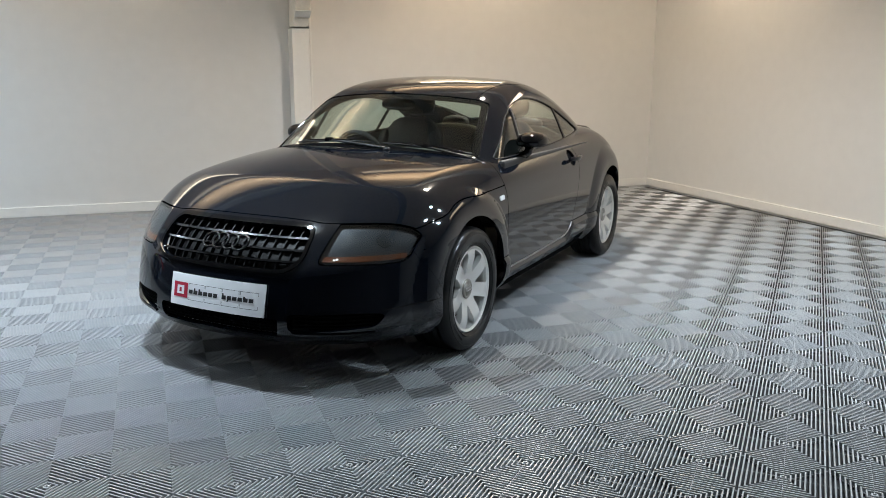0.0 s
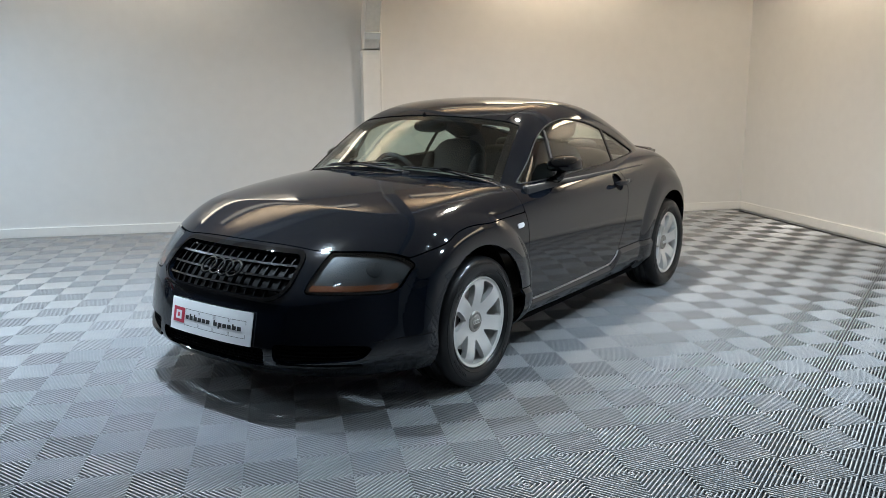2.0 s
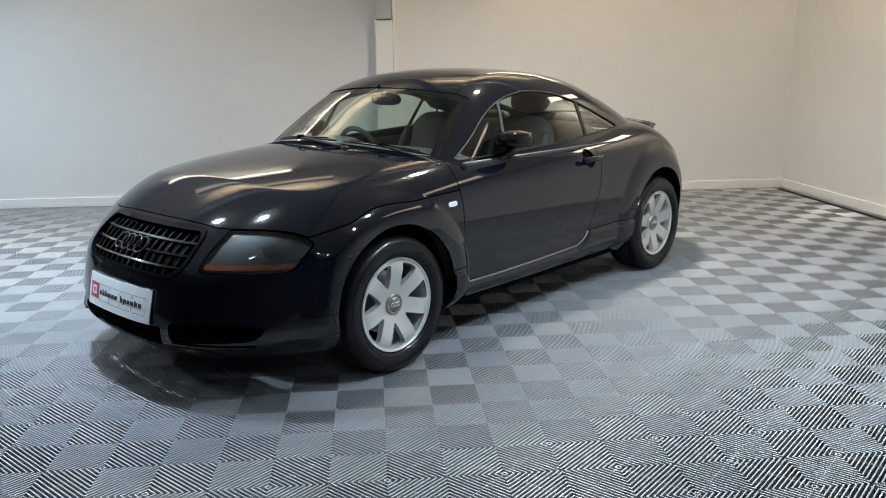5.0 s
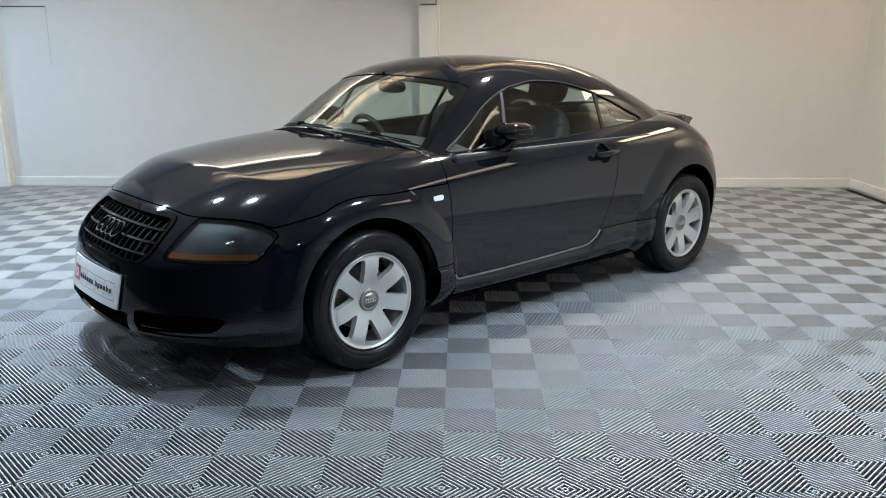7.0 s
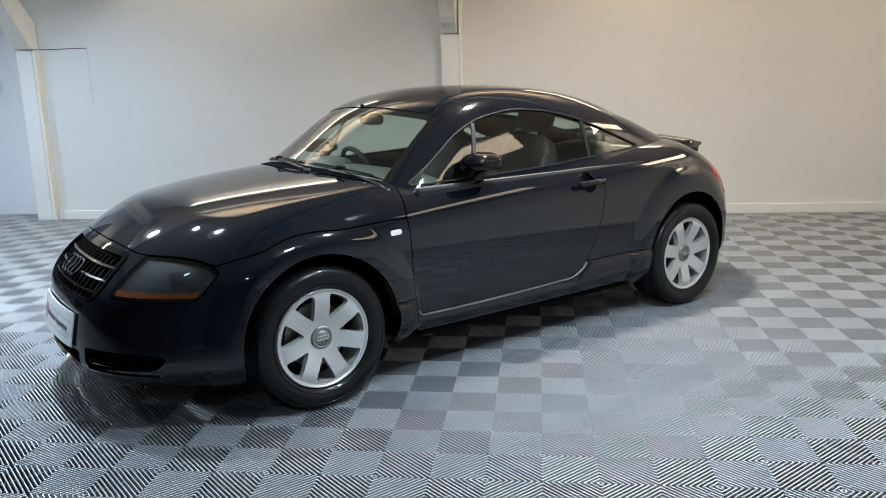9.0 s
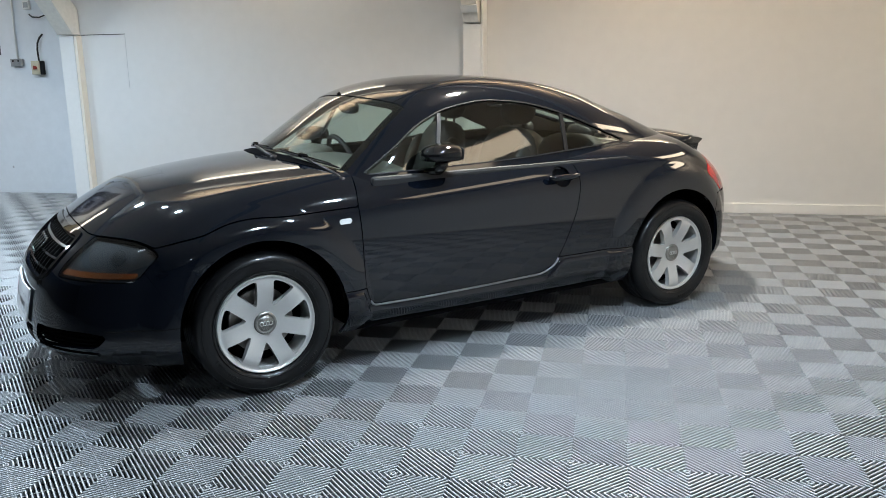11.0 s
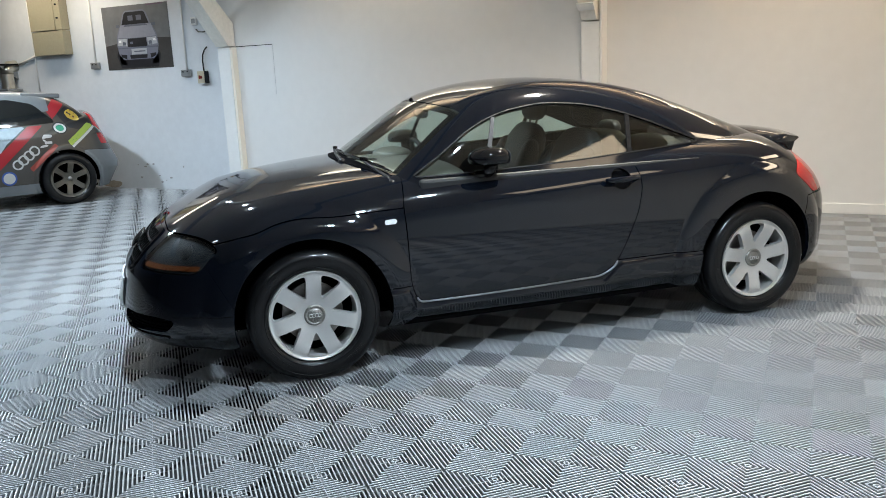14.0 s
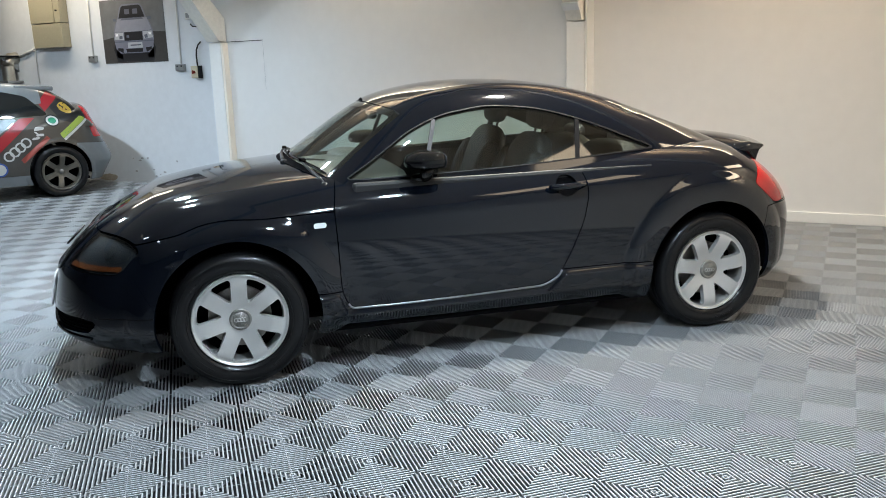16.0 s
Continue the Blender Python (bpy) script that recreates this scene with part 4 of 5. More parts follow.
# each blade: its two ends, the clip that holds it and the pivot of its arm, across the car
for y0, y1, clip_y, pivot_y in ((-0.10, 0.47, 0.20, -0.20), (-0.645, -0.15, -0.403, -0.70)):
    pts = [screen_foot(y0 + (y1 - y0) * k / 10) for k in range(11)]
    wip = part("wiper", tube(pts, [0.003] + [0.0062] * 9 + [0.003], 8), satin_black, coupe, "black wiper blade", smooth=True)
    part("wiper_spine", tube([p + Vector((-0.003, 0, 0.009)) for p in pts[1:-1]], 0.0030, 6), gloss_black, wip, smooth=True)
    c = screen_foot(clip_y, 0.0, 0.018)
    along = (screen_foot(clip_y + 0.03) - screen_foot(clip_y - 0.03)).normalized()
    turn_clip = Vector((0, 1, 0)).rotation_difference(along).to_matrix().to_4x4()
    bm = box((-0.010, -0.030, -0.008), (0.010, 0.030, 0.009), 0.004, 2)
    for dy in (-0.017, 0.0, 0.017):
        box((-0.012, dy - 0.0045, -0.004), (0.012, dy + 0.0045, 0.0135), 0.002, 1, bm)
    bm.transform(Matrix.Translation(c) @ turn_clip)
    part("wiper_clip", bm, gloss_black, wip, "ridged plastic blade clip", smooth=False)
    arm = [screen_foot(clip_y + (pivot_y - clip_y) * k / 6, 0.004 + 0.006 * k, 0.020 - 0.001 * k) for k in range(7)]
    part("wiper_arm", tube(arm, [0.005, 0.006, 0.007, 0.008, 0.009, 0.010, 0.010], 8), satin_black, wip, "black wiper arm", smooth=True)
    part("wiper_pivot", blob(arm[-1] + Vector((0, 0, -0.004)), (0.020, 0.022, 0.015), 2.2, seg=16), satin_black, wip, smooth=True)
for y0, y1 in ((-0.64, 0.0), (0.0, 0.64)):
    cow = bmesh.new()
    rows = []
    for k in range(13):
        y = y0 + (y1 - y0) * k / 12
        a = on_dome(0.315 + 0.13 * (y / 0.65) ** 2, y, 0.003)
        b = Vector((0.268 + 0.135 * (y / 0.65) ** 2, y, 0))
        p, n = cast(body_field, np.array([[b.x, y, 0.6]]), np.array([[0, 0, 1.0]]))
        rows.append((cow.verts.new(a), cow.verts.new((p[0][0], y, p[0][2] + 0.003))))
    for a, b in zip(rows, rows[1:]):
        cow.faces.new((a[0], b[0], b[1], a[1]))
    part("cowl", cow, dull_black, coupe, "black cowl panel under the wipers", smooth=True)

wing = bmesh.new()
rows = []
for k in range(33):
    y = -0.54 + 1.08 * k / 32
    back = 0.16 * (abs(y) / 0.54) ** 2.2
    drop = 0.030 * (abs(y) / 0.54) ** 2.5
    x0, x1 = 2.70 + back * 0.3, 3.02 - back * 0.55
    prof = [(x0, 0.955), (x0 + 0.10, 0.972), (x1 - 0.08, 0.965), (x1, 0.952), (x1 + 0.003, 0.944), (x1 - 0.025, 0.925), (x1 - 0.045, 0.865), (x0, 0.90)]
    rows.append([wing.verts.new((px, y, pz - drop)) for px, pz in prof])
for a, b in zip(rows, rows[1:]):
    for j in range(8):
        wing.faces.new((a[j], a[(j + 1) % 8], b[(j + 1) % 8], b[j]))
wing.faces.new(rows[0])
wing.faces.new(rows[-1][::-1])
bmesh.ops.recalc_face_normals(wing, faces=wing.faces)
part("rear_spoiler", wing, paint, coupe, "low black rear spoiler", smooth=True)

# ---- cabin ----
part("dashboard", blob((0.62, 0, 0.83), (0.30, 0.68, 0.085), 3.2), dash_reflection_grey, coupe, "dark dashboard top", smooth=True)
vent_at = Matrix.Translation((0.465, 0.135, 0.9115)) @ Matrix.Rotation(math.radians(-60), 4, "Z")
bm = box((-0.125, -0.013, -0.004), (0.125, 0.013, 0.003), 0.002, 1)
bm.transform(vent_at)
vent = part("demister_vent", bm, dull_black, coupe, "slatted demister vent in the dashboard")
for k in range(18):
    bm = box((-0.117 + 0.0135 * k, -0.011, 0.002), (-0.111 + 0.0135 * k, 0.011, 0.008), 0.001, 1)
    bm.transform(vent_at)
    part("slat", bm, satin_black, vent)
part("binnacle", blob((0.70, 0.36, 0.905), (0.11, 0.17, 0.045), 2.6), dash_reflection_grey, coupe, "instrument hood", smooth=True)
ring = bmesh.new()
pts = [Vector((0, 0.172 * math.cos(a), 0.172 * math.sin(a))) for a in np.linspace(0, 2 * math.pi, 41)]
ring = tube(pts, 0.015, 10, cap=False)
ring.transform(Matrix.Translation((0.91, 0.36, 0.825)) @ Matrix.Rotation(math.radians(-22), 4, "Y"))
sw = part("steering_wheel", ring, leather, coupe, "black steering wheel", smooth=True)
part("wheel_boss", blob((0.90, 0.36, 0.825), (0.03, 0.07, 0.06), 2.4), leather, sw, smooth=True)
for sgn in (-1, 1):
    part("wheel_spoke", tube([(0.90, 0.36, 0.825), (0.91, 0.36 + sgn * 0.168, 0.820)], 0.014, 8), leather, sw, smooth=True)
for yy in (-0.36, 0.36):
    seat = part("front_seat", blob((1.20, yy, 0.50), (0.27, 0.25, 0.10), 3.4), leather, coupe, "dark leather front seat", smooth=True)
    back = blob((0, 0, 0), (0.080, 0.225, 0.30), 3.2, seg=32)
    back.transform(Matrix.Translation((1.53, yy, 0.76)) @ Matrix.Rotation(math.radians(20), 4, "Y"))
    part("backrest", back, leather, seat, "dark leather backrest", smooth=True)
    for sgn in (-1, 1):
        bol = blob((0, 0, 0), (0.07, 0.055, 0.25), 2.6)
        bol.transform(Matrix.Translation((1.47, yy + sgn * 0.20, 0.72)) @ Matrix.Rotation(math.radians(20), 4, "Y"))
        part("side_bolster", bol, leather, seat, smooth=True)
        part("headrest_post", tube([(1.635, yy + sgn * 0.05, 1.02), (1.66, yy + sgn * 0.05, 1.10)], 0.007, 8), bright_trim, seat, smooth=True)
    head = blob((0, 0, 0), (0.052, 0.135, 0.078), 2.8)
    head.transform(Matrix.Translation((1.655, yy, 1.135)) @ Matrix.Rotation(math.radians(14), 4, "Y"))
    part("headrest", head, leather, seat, "dark leather headrest", smooth=True)
for yy in (-0.3, 0.3):
    rear = part("rear_seat", blob((2.10, yy, 0.80), (0.12, 0.27, 0.18), 3.0), leather, coupe, "dark rear seat back", smooth=True)
    part("rear_headrest", blob((2.16, yy, 0.985), (0.045, 0.11, 0.05), 2.6), leather, rear, smooth=True)
part("parcel_shelf", box((2.15, -0.56, 0.86), (2.75, 0.56, 0.88), 0.008), interior_black, coupe, "dark load cover")
part("cabin_floor", box((0.45, -0.70, 0.28), (2.3, 0.70, 0.30)), interior_black, coupe, "dark cabin floor")
for sy in (-1, 1):
    part("door_card", box((0.55, sy * 0.765 - 0.02, 0.30), (2.1, sy * 0.765 + 0.02, 0.885), 0.015), interior_black, coupe, "dark door lining")
rvm = part("rear_view_mirror", blob((0.80, 0.02, 1.165), (0.022, 0.115, 0.034), 2.8), gloss_black, coupe, "dark inside mirror", smooth=True)
part("mirror_stem", tube([(0.79, 0.02, 1.19), (0.74, 0.02, 1.245)], 0.010, 8), gloss_black, rvm, smooth=True)

# ---- things on the walls ----
khaki = mat("khaki_enamel", (0.33, 0.30, 0.21), 0.4, vary=0.08, scale=10)
grey_metal = mat("grey_socket_metal", (0.36, 0.37, 0.37), 0.35, metal=0.6, vary=0.15, scale=30)
duct_metal = mat("bright_duct_metal", (0.62, 0.58, 0.50), 0.28, metal=0.9, vary=0.15, scale=25)
yellow_plastic = mat("yellow_plastic", (0.54, 0.49, 0.36), 0.4, vary=0.1, scale=30)
red_plastic = mat("red_plastic", (0.24, 0.03, 0.02), 0.35)
cable_black = mat("black_cable", (0.012, 0.012, 0.012), 0.5)
silver_print = mat("poster_silver", (0.19, 0.20, 0.25), 0.35)
LY = LEFT_Y

# boarded-over opening beside the pilaster: a thin board, a dark crack above, a grey strip drawn as the side's shadow
# line
panel = empty("wall_panel", pose(-4.115, WALL_Y, 1.53), "white painted board over an old opening", "panel")
part("board", box((-0.265, -0.0028, -0.30), (0.270, -0.001, 0.292), 0.0008), wall_paint, panel)
part("side_crack", box((0.2705, -0.0030, -0.28), (0.2735, -0.001, 0.29)), mat("shadow_line_grey", (0.52, 0.53, 0.54), 0.7, vary=0.25, scale=14), panel, "thin shadow line down the side")
part("top_crack", box((-0.268, -0.006, 0.2925), (0.272, -0.001, 0.300)), mat("dark_gap", (0.05, 0.05, 0.05), 0.9), panel, "dark crack along the top")

fuse = empty("fuse_box", pose(-7.93, LY, 2.38), "khaki metal fuse box on the old wall", "fuse box")
part("lower_box", box((-0.30, -0.14, -0.48), (0.32, -0.002, -0.150), 0.006), khaki, fuse)
part("upper_door", box((-0.30, -0.15, -0.142), (0.20, -0.002, 0.42), 0.006), khaki, fuse, "khaki fuse box door")
part("hinge_strip", box((0.205, -0.14, -0.142), (0.32, -0.002, 0.42), 0.004), khaki, fuse)
for zz in (0.02, 0.20):
    part("door_knob", lathe([(0.001, -0.17), (0.012, -0.168), (0.013, -0.15)], "y", 12), satin_black, fuse).location = (0.26, 0.01, zz)


def conduit(points, r=0.011, label="white painted conduit on the wall"):
    return tagged(part("conduit", tube(points, r, 10), trim_paint, None, smooth=True), label, "pipe", "conduits")


conduit([(-8.39, LY - 0.013, 1.40), (-8.40, LY - 0.013, 2.9)])
conduit([(-7.18, LY - 0.013, 1.75), (-7.165, LY - 0.013, 2.9)])
conduit([(-5.545, LY - 0.013, 1.58), (-5.527, LY - 0.013, 2.9)])
conduit([(-8.74, LY - 0.02, 1.81), (-8.46, LY - 0.02, 1.88), (-8.24, LY - 0.02, 1.955)], 0.02)


def socket(x, z):
    s = empty("wall_socket", pose(x, LY, z), "grey metal double wall socket", "socket", "wall sockets")
    part("back_box", box((-0.075, -0.040, -0.044), (0.075, -0.001, 0.044), 0.004), grey_metal, s)
    part("face_plate", box((-0.073, -0.046, -0.042), (0.073, -0.041, 0.042), 0.002), grey_metal, s, "brushed face plate")
    for sx in (-0.036, 0.036):
        part("rocker", box((sx - 0.010, -0.050, 0.008), (sx + 0.010, -0.0465, 0.028), 0.002), satin_black, s)


socket(-7.183, 1.720)
socket(-5.549, 1.556)

iso = empty("isolator_switch", pose(-5.265, LY, 1.492), "yellow isolator switch with a black cable", "switch")
part("case", box((-0.062, -0.075, -0.078), (0.050, -0.001, 0.078), 0.008), yellow_plastic, iso)
part("side_cover", box((0.052, -0.070, -0.080), (0.072, -0.001, 0.080), 0.005), satin_black, iso, "black side cover")
part("knob", lathe([(0.001, -0.105), (0.016, -0.103), (0.019, -0.095), (0.019, -0.076)], "y", 24), red_plastic, iso, "red turning knob", smooth=True)
part("knob_grip", box((-0.006, -0.115, -0.024), (0.006, -0.100, 0.024), 0.003), red_plastic, iso)
part("cable", tube([(0.02, -0.03, 0.078), (0.015, -0.03, 0.20), (0.03, -0.035, 0.28), (0.06, -0.03, 0.34), (0.10, -0.02, 0.38)], 0.010, 8), cable_black, iso, "black cable", smooth=True)
jb = empty("junction_box", pose(-5.334, LY, 2.204), "small white junction box", "junction box")
part("box", box((-0.045, -0.035, -0.05), (0.045, -0.001, 0.05), 0.005), trim_paint, jb)
part("lid", box((-0.03, -0.040, -0.03), (0.03, -0.0355, 0.03), 0.002), grey_metal, jb, "grey lid")
tagged(part("loose_cable", tube([(-5.32, LY - 0.01, 2.10), (-5.25, LY - 0.05, 2.065), (-5.12, LY - 0.10, 2.055), (-5.02, LY - 0.13, 2.075), (-4.98, LY - 0.13, 2.10)], 0.008, 8), cable_black, smooth=True), "loose black cable end hanging from the wall", "cable")

# poster: a print of a silver estate car, flat on the wall
poster = empty("poster", pose(-6.365, LY - 0.002, 2.065), "large unframed poster of a silver car", "poster")
part("sheet", box((-0.594, -0.003, -0.42), (0.594, 0.0, 0.42)), mat("poster_grey", (0.17, 0.175, 0.18), 0.35, vary=0.25, scale=2.0), poster, "grey printed sheet")


def printed(name, outline, material, k):
    part(name, slab(outline, 0.0008, "y", base=-0.0038 - 0.0009 * k), material, poster)


pd, pl = mat("poster_dark", (0.022, 0.022, 0.026), 0.35, vary=0.2, scale=12), mat("poster_light", (0.42, 0.44, 0.48), 0.35)
floor_tone = mat("poster_floor", (0.060, 0.057, 0.055), 0.35, vary=0.25, scale=6)
shade_print = mat("poster_shade", (0.13, 0.14, 0.18), 0.35, vary=0.15, scale=9)
pale_print = mat("poster_pale", (0.27, 0.28, 0.33), 0.35, vary=0.1, scale=5)
printed("print_ground", [(-0.59, -0.415), (0.59, -0.415), (0.59, -0.03), (0.30, -0.02), (-0.30, -0.06), (-0.59, -0.10)], floor_tone, 0)
printed("print_mark", [(0.22, 0.40), (0.22, 0.418), (0.52, 0.418), (0.52, 0.40)], mat("poster_violet", (0.16, 0.10, 0.15), 0.4), 1)
printed("print_shadow", [(-0.34, -0.40), (0.34, -0.40), (0.40, -0.24), (0.36, -0.16), (-0.36, -0.16), (-0.40, -0.24)], pd, 1)
printed("print_body", [(-0.35, -0.22), (-0.375, -0.10), (-0.365, 0.00), (-0.335, 0.08), (-0.28, 0.16), (0.28, 0.16), (0.335, 0.08), (0.365, 0.00), (0.375, -0.10), (0.35, -0.22), (0.27, -0.29), (-0.27, -0.29)], silver_print, 2)
printed("print_bonnet", [(-0.345, 0.005), (-0.275, 0.165), (0.275, 0.165), (0.345, 0.005), (0.17, -0.005), (-0.17, -0.005)], pale_print, 3)
printed("print_bonnet_shade", [(-0.215, 0.145), (-0.18, 0.170), (0.18, 0.170), (0.215, 0.145)], shade_print, 4)
printed("print_cabin", [(-0.275, 0.16), (-0.215, 0.31), (-0.165, 0.352), (0.165, 0.352), (0.215, 0.31), (0.275, 0.16)], silver_print, 3)
printed("print_screen", [(-0.245, 0.172), (-0.185, 0.312), (-0.15, 0.332), (0.15, 0.332), (0.185, 0.312), (0.245, 0.172)], pd, 5)
for sx in (-0.075, 0.075):
    printed("print_seat", [(sx - 0.045, 0.22), (sx - 0.045, 0.285), (sx + 0.045, 0.285), (sx + 0.045, 0.22)], shade_print, 6)
printed("print_grille", [(-0.175, -0.125), (-0.165, -0.012), (0.165, -0.012), (0.175, -0.125)], pd, 4)
printed("print_badge", [(-0.13, -0.085), (-0.13, -0.055), (-0.08, -0.055), (-0.08, -0.085)], shade_print, 5)
for sx in (-1, 1):
    printed("print_lamp", [(sx * 0.19, -0.11), (sx * 0.185, -0.015), (sx * 0.345, -0.01), (sx * 0.36, -0.10)], pl, 4)
    printed("print_lamp_shade", [(sx * 0.21, -0.10), (sx * 0.205, -0.06), (sx * 0.26, -0.05), (sx * 0.27, -0.10)], shade_print, 5)
    printed("print_tyre", [(sx * 0.24, -0.36), (sx * 0.24, -0.24), (sx * 0.355, -0.20), (sx * 0.35, -0.35)], pd, 1)
    printed("print_lamp_glint", [(sx * 0.29, -0.06), (sx * 0.285, -0.03), (sx * 0.33, -0.03), (sx * 0.335, -0.06)], plate_white, 5)
    printed("print_mirror", [(sx * 0.29, 0.135), (sx * 0.29, 0.175), (sx * 0.355, 0.175), (sx * 0.355, 0.14)], shade_print, 3)
    printed("print_vent", [(sx * 0.22, -0.285), (sx * 0.21, -0.225), (sx * 0.32, -0.215), (sx * 0.315, -0.25)], pd, 4)
printed("print_bumper_line", [(-0.365, -0.145), (-0.365, -0.128), (0.365, -0.128), (0.365, -0.145)], shade_print, 4)
printed("print_plate", [(-0.12, -0.225), (-0.12, -0.150), (0.155, -0.150), (0.155, -0.225)], pl, 5)
printed("print_plate_bar", [(-0.07, -0.195), (-0.07, -0.178), (0.13, -0.178), (0.13, -0.195)], shade_print, 6)
printed("print_intake", [(-0.15, -0.28), (-0.16, -0.232), (0.16, -0.232), (0.15, -0.28)], pd, 4)

# flaked paint and bare masonry at the foot of the old wall
rng = random.Random(5)
old_wall = bpy.data.objects["wall_north_west"]
bare_stone = mat("bare_masonry", (0.44, 0.39, 0.32), 0.9, vary=0.35, scale=14, bump=0.8, bump_scale=45)
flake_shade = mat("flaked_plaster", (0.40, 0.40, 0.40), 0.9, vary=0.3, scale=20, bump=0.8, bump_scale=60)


def ragged(cx, cz, rx, rz, n=18):
    return [(cx + rx * math.cos(2 * math.pi * k / n) * rng.uniform(0.65, 1.1), max(0.004, cz + rz * math.sin(2 * math.pi * k / n) * rng.uniform(0.65, 1.1))) for k in range(n)]


def on_old_wall(name, outline, material, label=""):
    part(name, slab(outline, 0.006, "y", base=LY - 0.0085), material, old_wall, label)


on_old_wall("bare_patch", ragged(-7.18, 0.05, 0.20, 0.06), bare_stone, "bare brown masonry")
for k in range(10):
    on_old_wall("flake", ragged(rng.uniform(-6.7, -5.5), rng.uniform(0.05, 0.36), rng.uniform(0.010, 0.035), rng.uniform(0.006, 0.016), 10), flake_shade)

# shelf bracket and bright duct beyond the parked hatchback
shelf = empty("wall_shelf", pose(-9.1, LY, 1.81), "dark metal shelf on the old wall", "shelf")
part("board", box((-0.9, -0.40, -0.012), (0.36, -0.002, 0.012), 0.003), satin_black, shelf)
for sx in (-0.6, 0.25):
    part("bracket", slab([(-0.30, -0.013), (-0.002, -0.22), (-0.002, -0.013)], 0.025, "x", base=sx), grey_metal, shelf)
duct = empty("flexible_duct", pose(-8.86, LY - 0.16, 1.46), "short bright metal air duct", "duct")
ribs = [(0.085 + 0.008 * (k % 2), 0.02 * k) for k in range(12)]
part("duct_body", lathe(ribs, "z", 32), duct_metal, duct, smooth=True)
part("duct_elbow", tube([(0, 0, 0.22), (0.0, 0.01, 0.27), (0.0, 0.06, 0.32), (0.0, 0.155, 0.33)], 0.088, 24), duct_metal, duct, smooth=True)
part("duct_stand", box((-0.10, -0.10, -0.03), (0.10, 0.158, -0.002), 0.004), grey_metal, duct, "grey bracket")

# ---- the stickered hatchback by the old wall ----
hatch_paint = mat("taupe_metallic_paint", (0.078, 0.071, 0.062), 0.35, metal=0.6, coat=1.0, coat_rough=0.03, vary=0.08, scale=4)
hatch_grey = mat("silver_grey_paint", (0.18, 0.195, 0.205), 0.4, metal=0.3, coat=0.6, vary=0.06, scale=5)
v_red, v_green, v_white = mat("red_vinyl", (0.31, 0.016, 0.022), 0.3), mat("lime_vinyl", (0.32, 0.42, 0.06), 0.35), mat("white_vinyl", (0.50, 0.50, 0.48), 0.35)
v_yellow, v_teal, v_black, v_sky = mat("yellow_vinyl", (0.44, 0.29, 0.04), 0.35), mat("green_vinyl", (0.03, 0.25, 0.14), 0.35), mat("black_vinyl", (0.015, 0.015, 0.016), 0.3), mat("pale_blue_vinyl", (0.30, 0.37, 0.40), 0.35, vary=0.15, scale=6)
v_rust, v_blue = mat("dull_red_vinyl", (0.26, 0.05, 0.035), 0.4), mat("blue_vinyl", (0.03, 0.08, 0.30), 0.35)
dark_rim = mat("dark_silver_rim", (0.14, 0.13, 0.11), 0.35, metal=0.6, vary=0.15, scale=30)
hatch = empty("hatchback", pose(-8.239, 2.115, 0, 0, 0, 64), "grey hatchback covered in coloured stickers beside the wall", "car")
HB, HW = 2.53, 0.80
hatch_top = cubic([-1.0, -0.75, -0.3, 0.3, 0.8, 1.6, 2.4, 2.9, 3.3], [0.60, 0.70, 0.84, 0.94, 0.97, 0.985, 1.03, 1.15, 1.15])
hatch_roof = cubic([0.2, 0.55, 1.0, 1.4, 1.9, 2.35, 2.6, 2.78, 2.90, 3.2], [0.76, 0.97, 1.27, 1.395, 1.43, 1.395, 1.305, 1.17, 1.04, 0.62])


def hatch_field(x, y, z):
    y = np.abs(y)
    b = HW - 0.22 * (z - 0.55) ** 2 + 0.018 * sstep((0.42 - np.hypot(x, z - 0.32)) / 0.03) + 0.018 * sstep((0.42 - np.hypot(x - HB, z - 0.32)) / 0.03)
    b = np.maximum(b, 0.2)
    nose = np.clip(0.70 - 1.2 * np.clip(z - 0.5, 0, 1) ** 2, 0.2, 1)
    tail = np.clip(0.80 - 0.42 * np.clip(z - 0.48, 0, 1) - 0.6 * np.clip(0.42 - z, 0, 1), 0.2, 1)
    df, dr = np.clip(-0.15 - x, 0, 9) / nose, np.clip(x - 2.44, 0, 9) / tail
    rim = np.where(x < 1, (df ** 2.6 + (y / b) ** 2.6) ** (1 / 2.6), (dr ** 4.5 + (y / b) ** 4.5) ** (1 / 4.5))
    return smax((rim - 1) * b, z - (hatch_top(x) - 0.05 * (y / 0.7) ** 2.5), 0.10)


def hatch_dome(x, y, z):
    y = np.abs(y)
    side = y - (0.745 - 0.30 * (z - 0.98) - 0.35 * (z - 0.98) * np.abs(z - 0.98) - 0.05 * np.clip(x - 2.2, 0, 1))
    return smax(side, z - (hatch_roof(x - 0.08 * (y / 0.6) ** 2 * sstep((1.2 - x) / 0.5)) - 0.03 * (y / 0.6) ** 2), 0.10)


def hatch_arch(x, y, z):
    return np.where(np.abs(y) > 0.4, 0.365 - np.minimum(np.hypot(x, z - 0.32), np.hypot(x - HB, z - 0.32)), -0.1)


